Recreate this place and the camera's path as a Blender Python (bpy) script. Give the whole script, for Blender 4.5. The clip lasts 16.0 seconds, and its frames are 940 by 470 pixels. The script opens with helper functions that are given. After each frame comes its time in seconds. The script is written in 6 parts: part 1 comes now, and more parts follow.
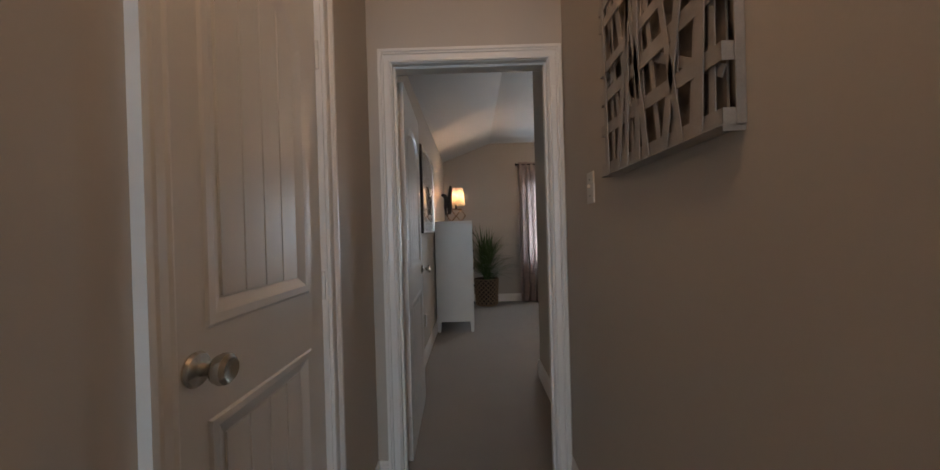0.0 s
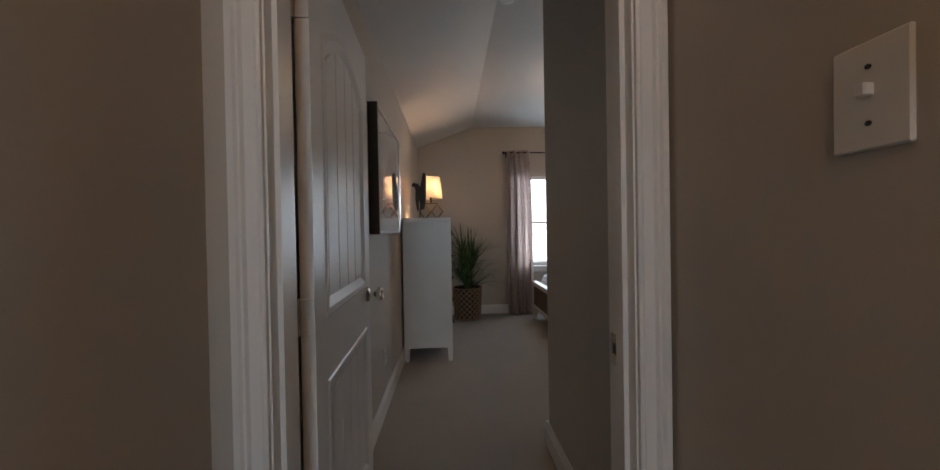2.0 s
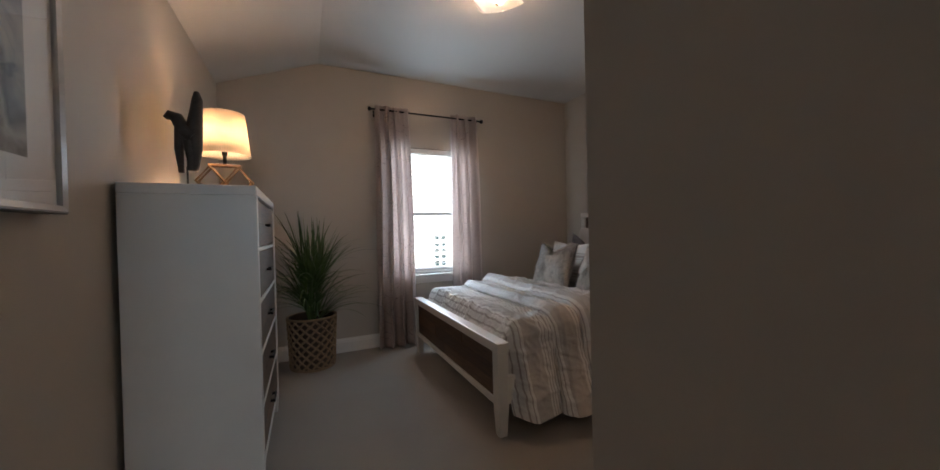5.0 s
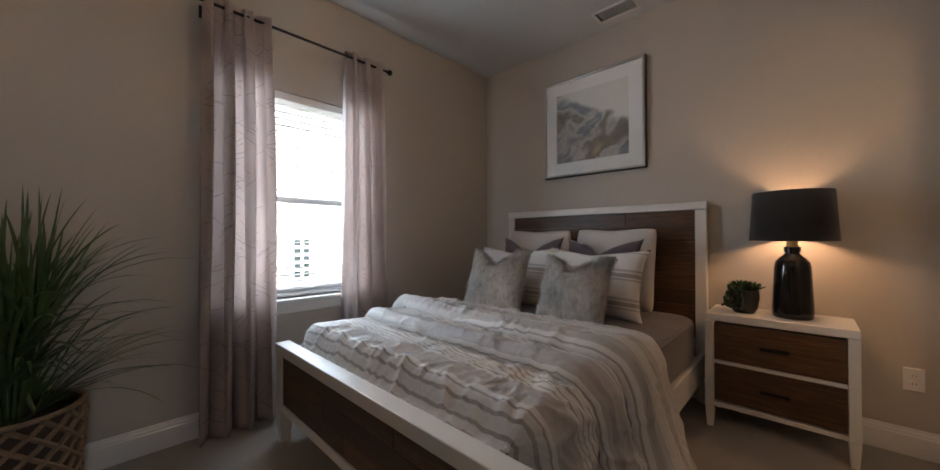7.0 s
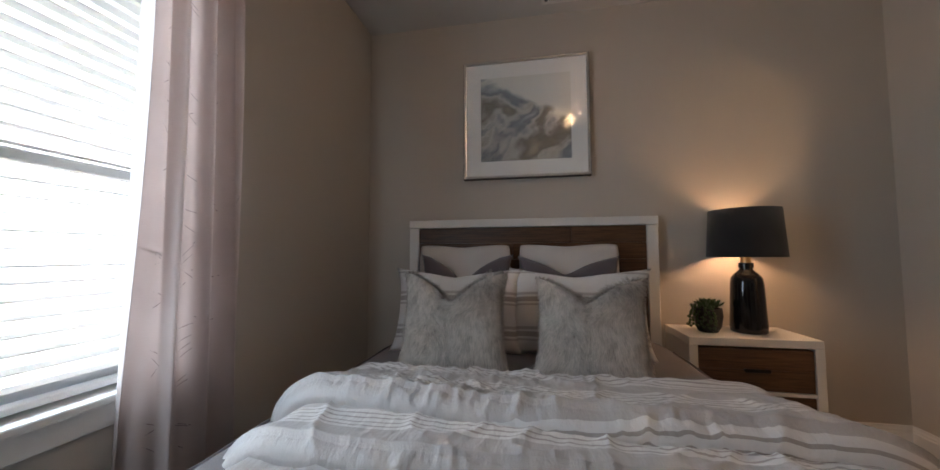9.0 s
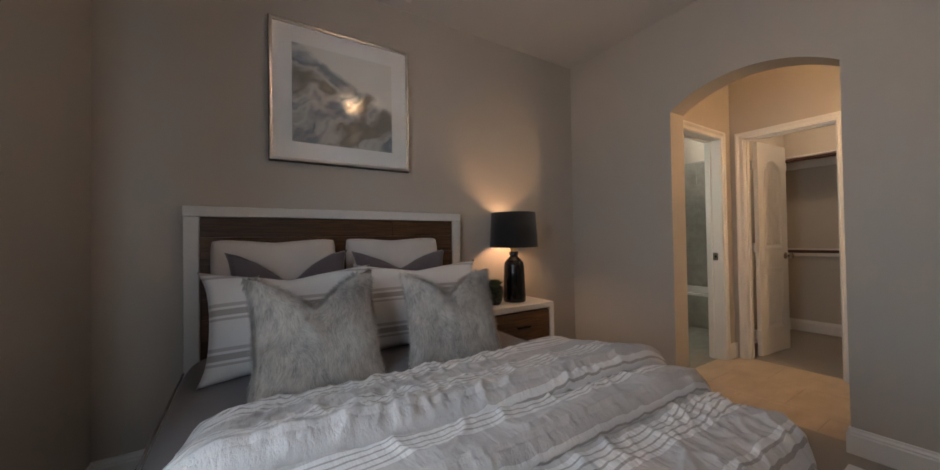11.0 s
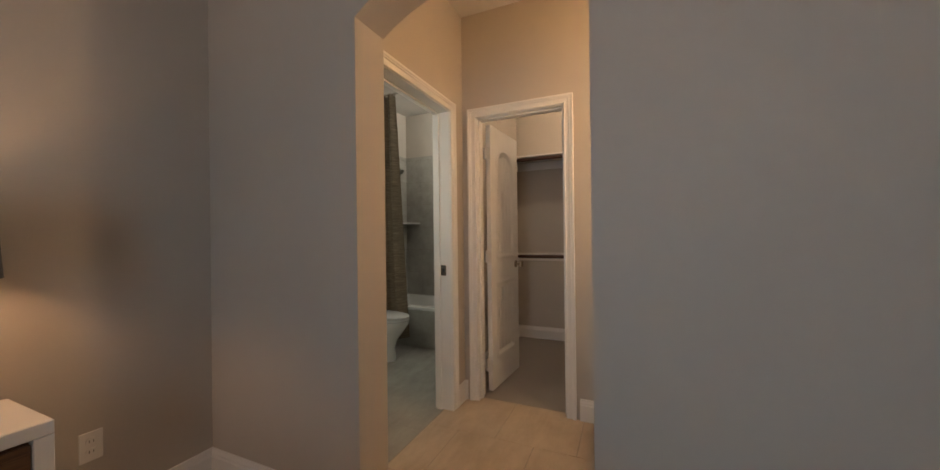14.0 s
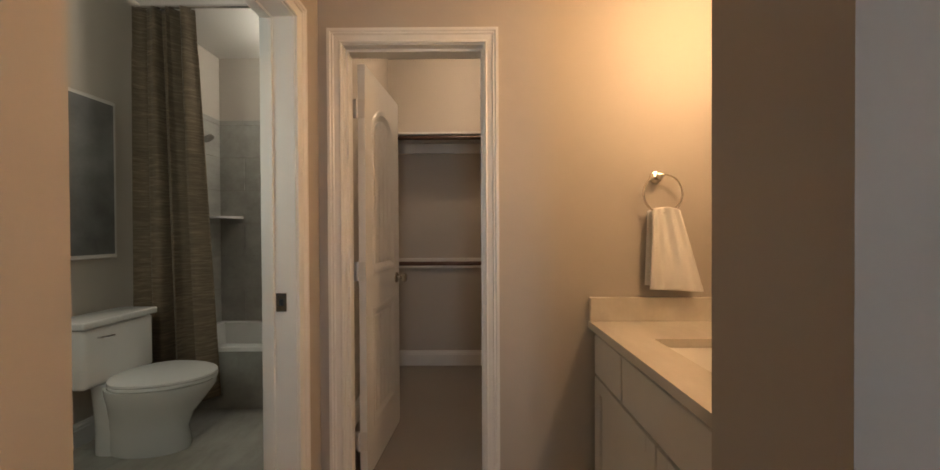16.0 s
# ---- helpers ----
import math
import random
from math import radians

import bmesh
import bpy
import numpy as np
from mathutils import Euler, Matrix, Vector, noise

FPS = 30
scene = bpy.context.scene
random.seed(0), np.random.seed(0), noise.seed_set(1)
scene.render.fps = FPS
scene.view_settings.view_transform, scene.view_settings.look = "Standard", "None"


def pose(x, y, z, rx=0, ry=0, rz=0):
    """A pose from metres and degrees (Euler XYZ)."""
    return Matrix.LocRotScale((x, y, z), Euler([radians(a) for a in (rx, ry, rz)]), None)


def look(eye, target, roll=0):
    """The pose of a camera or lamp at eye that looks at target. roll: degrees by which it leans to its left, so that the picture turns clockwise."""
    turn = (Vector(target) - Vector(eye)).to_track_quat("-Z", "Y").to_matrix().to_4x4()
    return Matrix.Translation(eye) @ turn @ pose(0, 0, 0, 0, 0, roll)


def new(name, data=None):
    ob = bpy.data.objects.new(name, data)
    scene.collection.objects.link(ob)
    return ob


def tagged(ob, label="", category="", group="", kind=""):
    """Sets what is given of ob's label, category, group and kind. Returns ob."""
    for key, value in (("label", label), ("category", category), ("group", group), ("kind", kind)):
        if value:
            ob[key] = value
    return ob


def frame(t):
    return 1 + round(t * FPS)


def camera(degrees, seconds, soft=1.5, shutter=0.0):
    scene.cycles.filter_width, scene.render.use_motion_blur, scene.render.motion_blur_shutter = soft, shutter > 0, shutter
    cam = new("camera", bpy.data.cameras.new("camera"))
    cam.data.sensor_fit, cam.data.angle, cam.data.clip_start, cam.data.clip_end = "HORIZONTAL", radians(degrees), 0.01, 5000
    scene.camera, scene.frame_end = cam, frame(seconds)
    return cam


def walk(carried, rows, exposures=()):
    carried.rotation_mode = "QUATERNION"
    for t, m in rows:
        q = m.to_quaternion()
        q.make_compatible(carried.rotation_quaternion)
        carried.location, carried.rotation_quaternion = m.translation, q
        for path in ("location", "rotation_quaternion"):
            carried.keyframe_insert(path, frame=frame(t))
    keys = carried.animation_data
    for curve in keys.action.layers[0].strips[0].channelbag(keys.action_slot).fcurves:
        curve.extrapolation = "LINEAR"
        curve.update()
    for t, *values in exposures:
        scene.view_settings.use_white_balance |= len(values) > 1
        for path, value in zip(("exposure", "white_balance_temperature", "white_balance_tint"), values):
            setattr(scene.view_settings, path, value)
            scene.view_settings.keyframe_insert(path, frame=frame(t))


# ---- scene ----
cam = camera(105.8, 16.0)
EXPOSURES = [(0.0, 2.65), (2.5, 2.46), (3.5, 2.54), (4.5, 2.57), (7.5, 2.57), (10.5, 2.48), (12.5, 2.54), (14.0, 2.5), (15.5, 2.45), (16.0, 2.46)]
PATH = [
    (0, (0.31, -0.213, 1.205), (0.296, 1.786, 1.196), -1.6),
    (0.5, (0.294, 0.035, 1.2), (0.283, 2.035, 1.191), -1.7),
    (1, (0.293, 0.267, 1.212), (0.312, 2.267, 1.199), -0.9),
    (1.5, (0.304, 0.516, 1.216), (0.378, 2.515, 1.2), -1.0),
    (2, (0.306, 0.759, 1.224), (0.413, 2.756, 1.205), -1.0),
    (2.5, (0.313, 1.055, 1.225), (0.46, 3.049, 1.209), -1.1),
    (3, (0.334, 1.325, 1.223), (0.559, 3.312, 1.203), -0.8),
    (3.5, (0.352, 1.595, 1.218), (0.711, 3.562, 1.196), -0.6),
    (4, (0.36, 1.85, 1.204), (0.884, 3.78, 1.181), -0.4),
    (4.5, (0.385, 2.107, 1.195), (1.084, 3.981, 1.167), -0.1),
    (4.7, (0.428, 2.207, 1.168), (1.183, 4.059, 1.143), -0.7),
    (7, (0.752, 3.577, 1.095), (2.2, 4.957, 1.108), -0.1),
    (7.5, (0.844, 3.909, 1.121), (2.437, 5.119, 1.127), -0.3),
    (8, (0.925, 4.236, 1.125), (2.675, 5.204, 1.137), -0.3),
    (8.2, (0.97, 4.341, 1.092), (2.772, 5.208, 1.132), -0.1),
    (10.3, (1.222, 5.417, 1.082), (3.123, 4.798, 1.128), -1.0),
    (10.5, (1.209, 5.441, 1.117), (3.06, 4.685, 1.139), -0.9),
    (11, (1.222, 5.41, 1.133), (2.913, 4.342, 1.162), -0.9),
    (11.5, (1.232, 5.294, 1.142), (2.729, 3.968, 1.162), -0.9),
    (12, (1.283, 5.109, 1.119), (2.599, 3.604, 1.145), -0.8),
    (12.5, (1.34, 4.804, 1.118), (2.502, 3.177, 1.139), -1.0),
    (13, (1.423, 4.465, 1.113), (2.481, 2.768, 1.127), -0.9),
    (13.5, (1.52, 4.152, 1.141), (2.461, 2.387, 1.142), -0.8),
    (14, (1.653, 3.867, 1.18), (2.46, 2.037, 1.183), -0.7),
    (14.5, (1.807, 3.618, 1.197), (2.494, 1.74, 1.195), -0.5),
    (15, (1.925, 3.405, 1.216), (2.434, 1.471, 1.208), -0.5),
    (15.5, (2.01, 3.211, 1.226), (2.291, 1.231, 1.213), -0.2),
    (16, (2.078, 3.064, 1.206), (2.085, 1.064, 1.19), -0.3),
]
walk(cam, [(t, look(eye, target, roll)) for t, eye, target, roll in PATH], EXPOSURES)

# ---- world and large lights ----
world = bpy.data.worlds.new("sky")
scene.world = world
world.use_nodes = True
wt = world.node_tree
sky = wt.nodes.new("ShaderNodeTexSky")
sky.sky_type, sky.sun_disc = "NISHITA", False
sky.sun_elevation, sky.sun_rotation = radians(48), radians(200)
wt.links.new(sky.outputs[0], wt.nodes["Background"].inputs[0])
wt.nodes["Background"].inputs[1].default_value = 0.15


def lamp(name, kind, place, watts, colour, size=0.05, turn=(0, 0, 0), size_y=None):
    data = bpy.data.lights.new(name, kind)
    data.energy, data.color = watts, colour
    if kind == "AREA":
        data.shape, data.size, data.size_y = "RECTANGLE", size, size_y or size
    elif kind == "POINT":
        data.shadow_soft_size = size
    ob = new(name, data)
    ob.matrix_world = pose(*place, *turn)
    return ob


sun = bpy.data.lights.new("sun", "SUN")
sun.energy, sun.angle, sun.color = 2.2, radians(0.5), (1.0, 0.95, 0.88)
new("sun", sun).matrix_world = look((0, 0, 0), (math.sin(radians(20)) * 0.67, math.cos(radians(20)) * 0.67, -0.74))
WARM, BULB = (1.0, 0.60, 0.36), (1.0, 0.66, 0.45)
DAY = (0.66, 0.83, 1.0)
lamp("window_daylight", "AREA", (1.73, 6.012, 1.37), 4.9, DAY, 0.88, (90, 0, 180), 1.3)
lamp("ceiling_bulb", "POINT", (1.657, 4.381, 2.68), 2.15, BULB, 0.05)
lamp("dresser_lamp_bulb", "POINT", (0.09, 4.76, 1.71), 1.3, (1.0, 0.63, 0.38), 0.03)
lamp("bedside_lamp_bulb", "POINT", (3.385, 3.643, 1.177), 1.2, (1.0, 0.56, 0.30), 0.05)
lamp("vanity_bulb", "POINT", (1.13, 2.07, 2.05), 4.2, (1.0, 0.61, 0.31), 0.05)
lamp("hall_bulb", "POINT", (0.32, 0.0, 2.60), 1.5, (1.0, 0.635, 0.385), 0.08)
lamp("far_room_bulb", "POINT", (-0.9, -4.4, 2.3), 1.5, WARM, 0.08)
lamp("far_room_daylight", "AREA", (0.30, -5.28, 1.5), 11, DAY, 1.3, (-90, 0, 180), 1.6)
# added fill against the bathroom's solid north wall; there is no window here
lamp("bath_fill_panel", "AREA", (3.60, 2.55, 1.7), 1.0, (0.94, 1.0, 0.86), 0.7, (90, 0, 180), 0.9)
# added point fill that brightens the tub's tile, without a known fixture
lamp("tub_fill_point", "POINT", (3.37, 0.23, 2.62), 2.2, (1.0, 0.93, 0.80), 0.06)
# added point fill to lift the closet walls; no lit fixture belongs to it
lamp("closet_fill_point", "POINT", (2.1, 0.6, 2.6), 2.3, (1.0, 0.72, 0.48), 0.06)

# ---- materials ----


class Nodes:
    """A node material under construction."""

    def __init__(self, name):
        self.m = bpy.data.materials.new(name)
        self.m.use_nodes = True
        self.t = self.m.node_tree
        self.b = self.t.nodes["Principled BSDF"]
        self.co = self.n("ShaderNodeTexCoord").outputs["Object"]

    def n(self, kind, **sets):
        node = self.t.nodes.new(kind)
        for k, v in sets.items():
            if k in node.inputs:
                node.inputs[k].default_value = v
            else:
                setattr(node, k, v)
        return node

    def link(self, a, b):
        self.t.links.new(a, b)

    def noise(self, scale, detail=4.0, rough=0.55, stretch=None, co=None):
        node = self.n("ShaderNodeTexNoise")
        node.inputs["Scale"].default_value, node.inputs["Detail"].default_value, node.inputs["Roughness"].default_value = scale, detail, rough
        src = co or self.co
        if stretch:
            mp = self.n("ShaderNodeMapping")
            mp.inputs["Scale"].default_value = stretch
            self.link(src, mp.inputs[0])
            src = mp.outputs[0]
        self.link(src, node.inputs["Vector"])
        return node.outputs["Fac"]

    def ramp(self, fac, stops, how="LINEAR"):
        node = self.n("ShaderNodeValToRGB")
        node.color_ramp.interpolation = how
        el = node.color_ramp.elements
        while len(el) < len(stops):
            el.new(0.5)
        for e, (p, c) in zip(el, stops):
            e.position, e.color = p, (*c, 1) if len(c) == 3 else c
        self.link(fac, node.inputs[0])
        return node.outputs[0]

    def mix(self, fac, a, b, how="MIX"):
        node = self.n("ShaderNodeMix", data_type="RGBA", blend_type=how)
        for sock, v in ((node.inputs[0], fac), (node.inputs[6], a), (node.inputs[7], b)):
            if isinstance(v, (int, float)):
                sock.default_value = v
            elif isinstance(v, tuple):
                sock.default_value = (*v, 1)
            else:
                self.link(v, sock)
        return node.outputs[2]

    def math(self, op, a, b=0.0):
        node = self.n("ShaderNodeMath", operation=op)
        for sock, v in ((node.inputs[0], a), (node.inputs[1], b)):
            if isinstance(v, (int, float)):
                sock.default_value = v
            else:
                self.link(v, sock)
        return node.outputs[0]

    def axis(self, which):
        sep = self.n("ShaderNodeSeparateXYZ")
        self.link(self.co, sep.inputs[0])
        return sep.outputs[which]

    def bump(self, height, strength, dist=0.01, under=None):
        node = self.n("ShaderNodeBump")
        node.inputs["Strength"].default_value, node.inputs["Distance"].default_value = strength, dist
        self.link(height, node.inputs["Height"])
        if under:
            self.link(under, node.inputs["Normal"])
        self.link(node.outputs[0], self.b.inputs["Normal"])
        return node.outputs[0]

    def colour(self, c):
        if isinstance(c, tuple):
            self.b.inputs["Base Color"].default_value = (*c, 1)
        else:
            self.link(c, self.b.inputs["Base Color"])

    def set(self, **sets):
        for k, v in sets.items():
            sock = self.b.inputs[k.replace("_", " ")]
            if isinstance(v, (int, float, tuple)):
                sock.default_value = v
            else:
                self.link(v, sock)
        return self


def plain(name, base, rough=0.5, metal=0.0, vary=0.08, scale=6.0, grain=300.0, bump=0.06, dist=0.002, **more):
    """Paint, plastic, metal: base colour with large and fine variation and a fine relief."""
    k = Nodes(name)
    big, fine = k.noise(scale), k.noise(grain, 2.0)
    dark = tuple(c * (1 - vary) for c in base)
    light = tuple(min(1.0, c * (1 + vary * 0.6)) for c in base)
    k.colour(k.mix(0.25, k.ramp(big, [(0.3, dark), (0.7, light)]), k.ramp(fine, [(0.3, dark), (0.7, light)])))
    k.set(Metallic=metal, Roughness=rough, **more)
    if bump:
        k.bump(fine, bump, dist)
    return k.m


def wall_paint(name, base):
    k = Nodes(name)
    big, orange = k.noise(1.3, 3.0), k.noise(95.0, 2.0)
    k.colour(k.ramp(big, [(0.3, tuple(c * 0.95 for c in base)), (0.7, base)]))
    k.set(Roughness=0.62)
    k.bump(orange, 0.10, 0.003)
    return k.m


PAINT = wall_paint("wall_paint_greige", (0.50, 0.455, 0.40))
CEILING = wall_paint("ceiling_paint", (0.62, 0.60, 0.57))
TRIM = plain("trim_paint_white", (0.78, 0.765, 0.74), 0.32, vary=0.03, grain=120, bump=0.0)
DOOR = plain("door_paint_white", (0.74, 0.725, 0.70), 0.30, vary=0.03, grain=120, bump=0.0)
NICKEL = plain("brushed_nickel", (0.62, 0.57, 0.50), 0.26, 1.0, vary=0.10, bump=0.02)
HINGE = plain("painted_hinge", (0.68, 0.66, 0.63), 0.4, 0.2, vary=0.05)
LACQUER = plain("white_lacquer", (0.72, 0.705, 0.675), 0.33, vary=0.04, grain=90, bump=0.03)
BLACK_METAL = plain("black_iron", (0.02, 0.018, 0.017), 0.45, 0.7, vary=0.2)
PLASTIC = plain("white_plastic", (0.74, 0.72, 0.68), 0.38, vary=0.03)
SLOT = plain("dark_slot", (0.03, 0.03, 0.03), 0.6)
PORCELAIN = plain("white_porcelain", (0.78, 0.78, 0.77), 0.10, vary=0.02, bump=0.0)
CHROME = plain("chrome", (0.75, 0.75, 0.75), 0.10, 1.0, vary=0.04, bump=0.0)


def carpet_material():
    k = Nodes("carpet_pile")
    big, tuft, fine = k.noise(2.2, 4.0), k.noise(190.0, 3.0, 0.7), k.noise(620.0, 2.0)
    c = k.mix(0.5, k.ramp(tuft, [(0.30, (0.20, 0.175, 0.15)), (0.70, (0.40, 0.36, 0.315))]), k.ramp(big, [(0.3, (0.27, 0.24, 0.205)), (0.7, (0.34, 0.305, 0.265))]))
    k.colour(c)
    k.set(Roughness=0.95, Sheen_Weight=0.3)
    k.bump(k.math("ADD", tuft, k.math("MULTIPLY", fine, 0.5)), 0.7, 0.008)
    return k.m


def travertine_material(name, a, b, rough):
    k = Nodes(name)
    cloud, vein = k.noise(3.4, 6.0, 0.6), k.noise(9.0, 8.0, 0.65, (1.0, 0.35, 1.0))
    k.colour(k.mix(0.45, k.ramp(cloud, [(0.32, a), (0.68, b)]), k.ramp(vein, [(0.35, a), (0.65, tuple(min(1, c * 1.15) for c in b))])))
    k.set(Roughness=rough)
    k.bump(vein, 0.05, 0.003)
    return k.m


def walnut_material():
    k = Nodes("reclaimed_walnut")
    oi = k.n("ShaderNodeObjectInfo")
    shift = k.n("ShaderNodeVectorMath", operation="ADD")
    k.link(k.co, shift.inputs[0])
    comb = k.n("ShaderNodeCombineXYZ")
    k.link(k.math("MULTIPLY", oi.outputs["Random"], 17.0), comb.inputs[0])
    k.link(k.math("MULTIPLY", oi.outputs["Random"], 9.0), comb.inputs[2])
    k.link(comb.outputs[0], shift.inputs[1])
    streak = k.noise(7.0, 7.0, 0.62, (6.0, 0.9, 16.0), shift.outputs[0])
    pore = k.noise(60.0, 3.0, 0.6, (3.0, 0.12, 4.0), shift.outputs[0])
    base = k.ramp(streak, [(0.28, (0.030, 0.015, 0.008)), (0.48, (0.085, 0.042, 0.020)), (0.62, (0.15, 0.078, 0.038)), (0.78, (0.055, 0.027, 0.014))])
    tone = k.ramp(oi.outputs["Random"], [(0.0, (0.62, 0.60, 0.58)), (1.0, (1.25, 1.2, 1.12))])
    c = k.mix(1.0, k.mix(0.3, base, k.ramp(pore, [(0.35, (0.02, 0.011, 0.007)), (0.6, (0.12, 0.065, 0.033))])), tone, "MULTIPLY")
    k.colour(c)
    k.set(Roughness=0.42)
    k.bump(pore, 0.18, 0.002)
    return k.m


CARPET = carpet_material()
FLOOR_TILE = travertine_material("floor_travertine", (0.40, 0.31, 0.22), (0.56, 0.46, 0.35), 0.28)
BATH_TILE = travertine_material("bath_wall_tile", (0.33, 0.32, 0.29), (0.44, 0.43, 0.40), 0.25)
COUNTER = travertine_material("pale_quartz", (0.58, 0.53, 0.45), (0.68, 0.63, 0.55), 0.16)
GROUT = plain("grout", (0.30, 0.27, 0.23), 0.9)
WALNUT = walnut_material()

# ---- mesh helpers ----


def box(bm, a, b, bevel=0.0, seg=1):
    """A box from corner a to corner b."""
    lo = [min(p, q) for p, q in zip(a, b)]
    hi = [max(p, q) for p, q in zip(a, b)]
    v = [bm.verts.new((x, y, z)) for x in (lo[0], hi[0]) for y in (lo[1], hi[1]) for z in (lo[2], hi[2])]
    f = [bm.faces.new([v[i] for i in q]) for q in ((0, 1, 3, 2), (4, 6, 7, 5), (0, 4, 5, 1), (2, 3, 7, 6), (0, 2, 6, 4), (1, 5, 7, 3))]
    if bevel:
        edges = list({e for face in f for e in face.edges})
        bmesh.ops.bevel(bm, geom=edges, offset=bevel, segments=seg, affect="EDGES", profile=0.5)
    return bm


def prism(bm, outline, to3, lo, hi):
    """A straight prism over a closed outline of (u, v); to3(u, v, w) gives the place."""
    a = [bm.verts.new(to3(u, v, lo)) for u, v in outline]
    b = [bm.verts.new(to3(u, v, hi)) for u, v in outline]
    n = len(a)
    bm.faces.new(a)
    bm.faces.new(b[::-1])
    for i in range(n):
        bm.faces.new((a[i], b[i], b[(i + 1) % n], a[(i + 1) % n]))
    return bm


def lathe(bm, profile, steps=32, centre=(0, 0, 0), turn=None):
    """A body of revolution about z from (radius, height) pairs; turn: a matrix applied after."""
    rings = []
    m = turn or Matrix()
    for r, h in profile:
        ring = [bm.verts.new(m @ Vector((r * math.cos(2 * math.pi * i / steps), r * math.sin(2 * math.pi * i / steps), h)) + Vector(centre)) for i in range(steps)]
        rings.append(ring)
    for p, q in zip(rings, rings[1:]):
        for i in range(steps):
            bm.faces.new((p[i], p[(i + 1) % steps], q[(i + 1) % steps], q[i]))
    if profile[0][0] > 1e-6:
        bm.faces.new(rings[0][::-1])
    if profile[-1][0] > 1e-6:
        bm.faces.new(rings[-1])
    return bm


def tube(bm, path, radius, steps=8, closed=False):
    """A round bar along a path; radius may be one number or one for each point."""
    path = [Vector(p) for p in path]
    n = len(path)
    rings, side = [], None
    for i, p in enumerate(path):
        a = path[(i - 1) % n] if closed or i else p
        b = path[(i + 1) % n] if closed or i < n - 1 else p
        d = (b - a).normalized()
        if side is None:
            side = d.orthogonal().normalized()
        side = (side - d * side.dot(d)).normalized()
        up = d.cross(side)
        r = radius[i] if isinstance(radius, (list, tuple)) else radius
        rings.append([bm.verts.new(p + r * (math.cos(2 * math.pi * k / steps) * side + math.sin(2 * math.pi * k / steps) * up)) for k in range(steps)])
    for i in range(n if closed else n - 1):
        p, q = rings[i], rings[(i + 1) % n]
        for k in range(steps):
            bm.faces.new((p[k], p[(k + 1) % steps], q[(k + 1) % steps], q[k]))
    if not closed:
        bm.faces.new(rings[0][::-1])
        bm.faces.new(rings[-1])
    return bm


def sheet(bm, place, nu, nv, wrap=False):
    """A grid of faces over place(u, v), u and v from 0 to 1."""
    g = [[bm.verts.new(place(i / nu, j / nv)) for j in range(nv + 1)] for i in range(nu if wrap else nu + 1)]
    for i in range(nu):
        for j in range(nv):
            a, b = g[i], g[(i + 1) % len(g)]
            bm.faces.new((a[j], b[j], b[j + 1], a[j + 1]))
    return bm


def mesh(name, bm, material, smooth=None):
    bmesh.ops.recalc_face_normals(bm, faces=bm.faces)
    if smooth is not None:
        for f in bm.faces:
            f.smooth = True
        for e in bm.edges:
            if len(e.link_faces) == 2 and e.calc_face_angle(0.0) > radians(smooth):
                e.smooth = False
    data = bpy.data.meshes.new(name)
    bm.to_mesh(data)
    bm.free()
    data.materials.append(material)
    return data


AT = Vector((0, 0, 0))  # the origin of the group of things being built


def part(name, bm, material, parent, label="", smooth=None):
    ob = new(name, mesh(name, bm, material, smooth))
    ob.parent = parent
    return tagged(ob, label)


def thing(name, place, label, category, group="", rz=0.0, kind=""):
    ob = new(name)
    ob.matrix_world = Matrix.Translation(AT) @ pose(*place, 0, 0, rz)
    ob.empty_display_size = 0.1
    return tagged(ob, label, category, group, kind)


def structure(name, bm, material, label, category="", smooth=None):
    return tagged(new(name, mesh(name, bm, material, smooth)), label, category or "wall", kind="structure")


B = bmesh.new

# ---- the large structure ----
WEST, EAST, NORTH, TOP = -0.168, 3.57, 6.02, 2.765
ARCH_F, ARCH_B = 2.757, 2.575
DOOR_F, DOOR_B = 1.475, 1.595
HALL_R, PASS_R = 0.758, 0.843
VAN_E, CLOSET_F, CLOSET_B = 2.739, 1.52, 1.40
SPRING, RISE = 2.055, 0.14
ARCH_L, ARCH_R = 1.748, 2.632
BA0, BA1, HEAD = -0.05, 0.684, 2.018


def arch_wall(bm, y0, y1, x0, x1, left, right, spring, rise, top, cols=28):
    """A wall along x with a segmental arch opening."""
    box(bm, (x0, y0, 0), (left, y1, top))
    box(bm, (right, y0, 0), (x1, y1, top))
    half, mid = (right - left) / 2, (left + right) / 2
    rad = (half * half + rise * rise) / (2 * rise)

    def height(x):
        return spring + math.sqrt(max(rad * rad - (x - mid) ** 2, 0)) - (rad - rise)

    xs = [left + (right - left) * i / cols for i in range(cols + 1)]
    outline = [(x, height(x)) for x in xs] + [(right, top), (left, top)]
    prism(bm, outline, lambda u, v, w: (u, w, v), y0, y1)
    return bm


structure("floor", box(B(), (-3.0, -7.0, -0.2), (4.6, 6.1, -0.012)), GROUT, "grey subfloor slab under the carpet", "floor")
structure("floor_carpet", box(box(B(), (-3.0, -5.4, -0.012), (1.02, 2.64, 0.0)), (WEST - 0.1, 2.64, -0.012), (EAST + 0.1, NORTH + 0.02, 0.0)), CARPET, "beige cut-pile carpet over the bedroom and hall floor", "carpet")
structure("floor_carpet_closet", box(B(), (1.021, -0.3, -0.012), (2.9, 1.46, 0.0)), CARPET, "beige cut-pile carpet in the closet", "carpet")

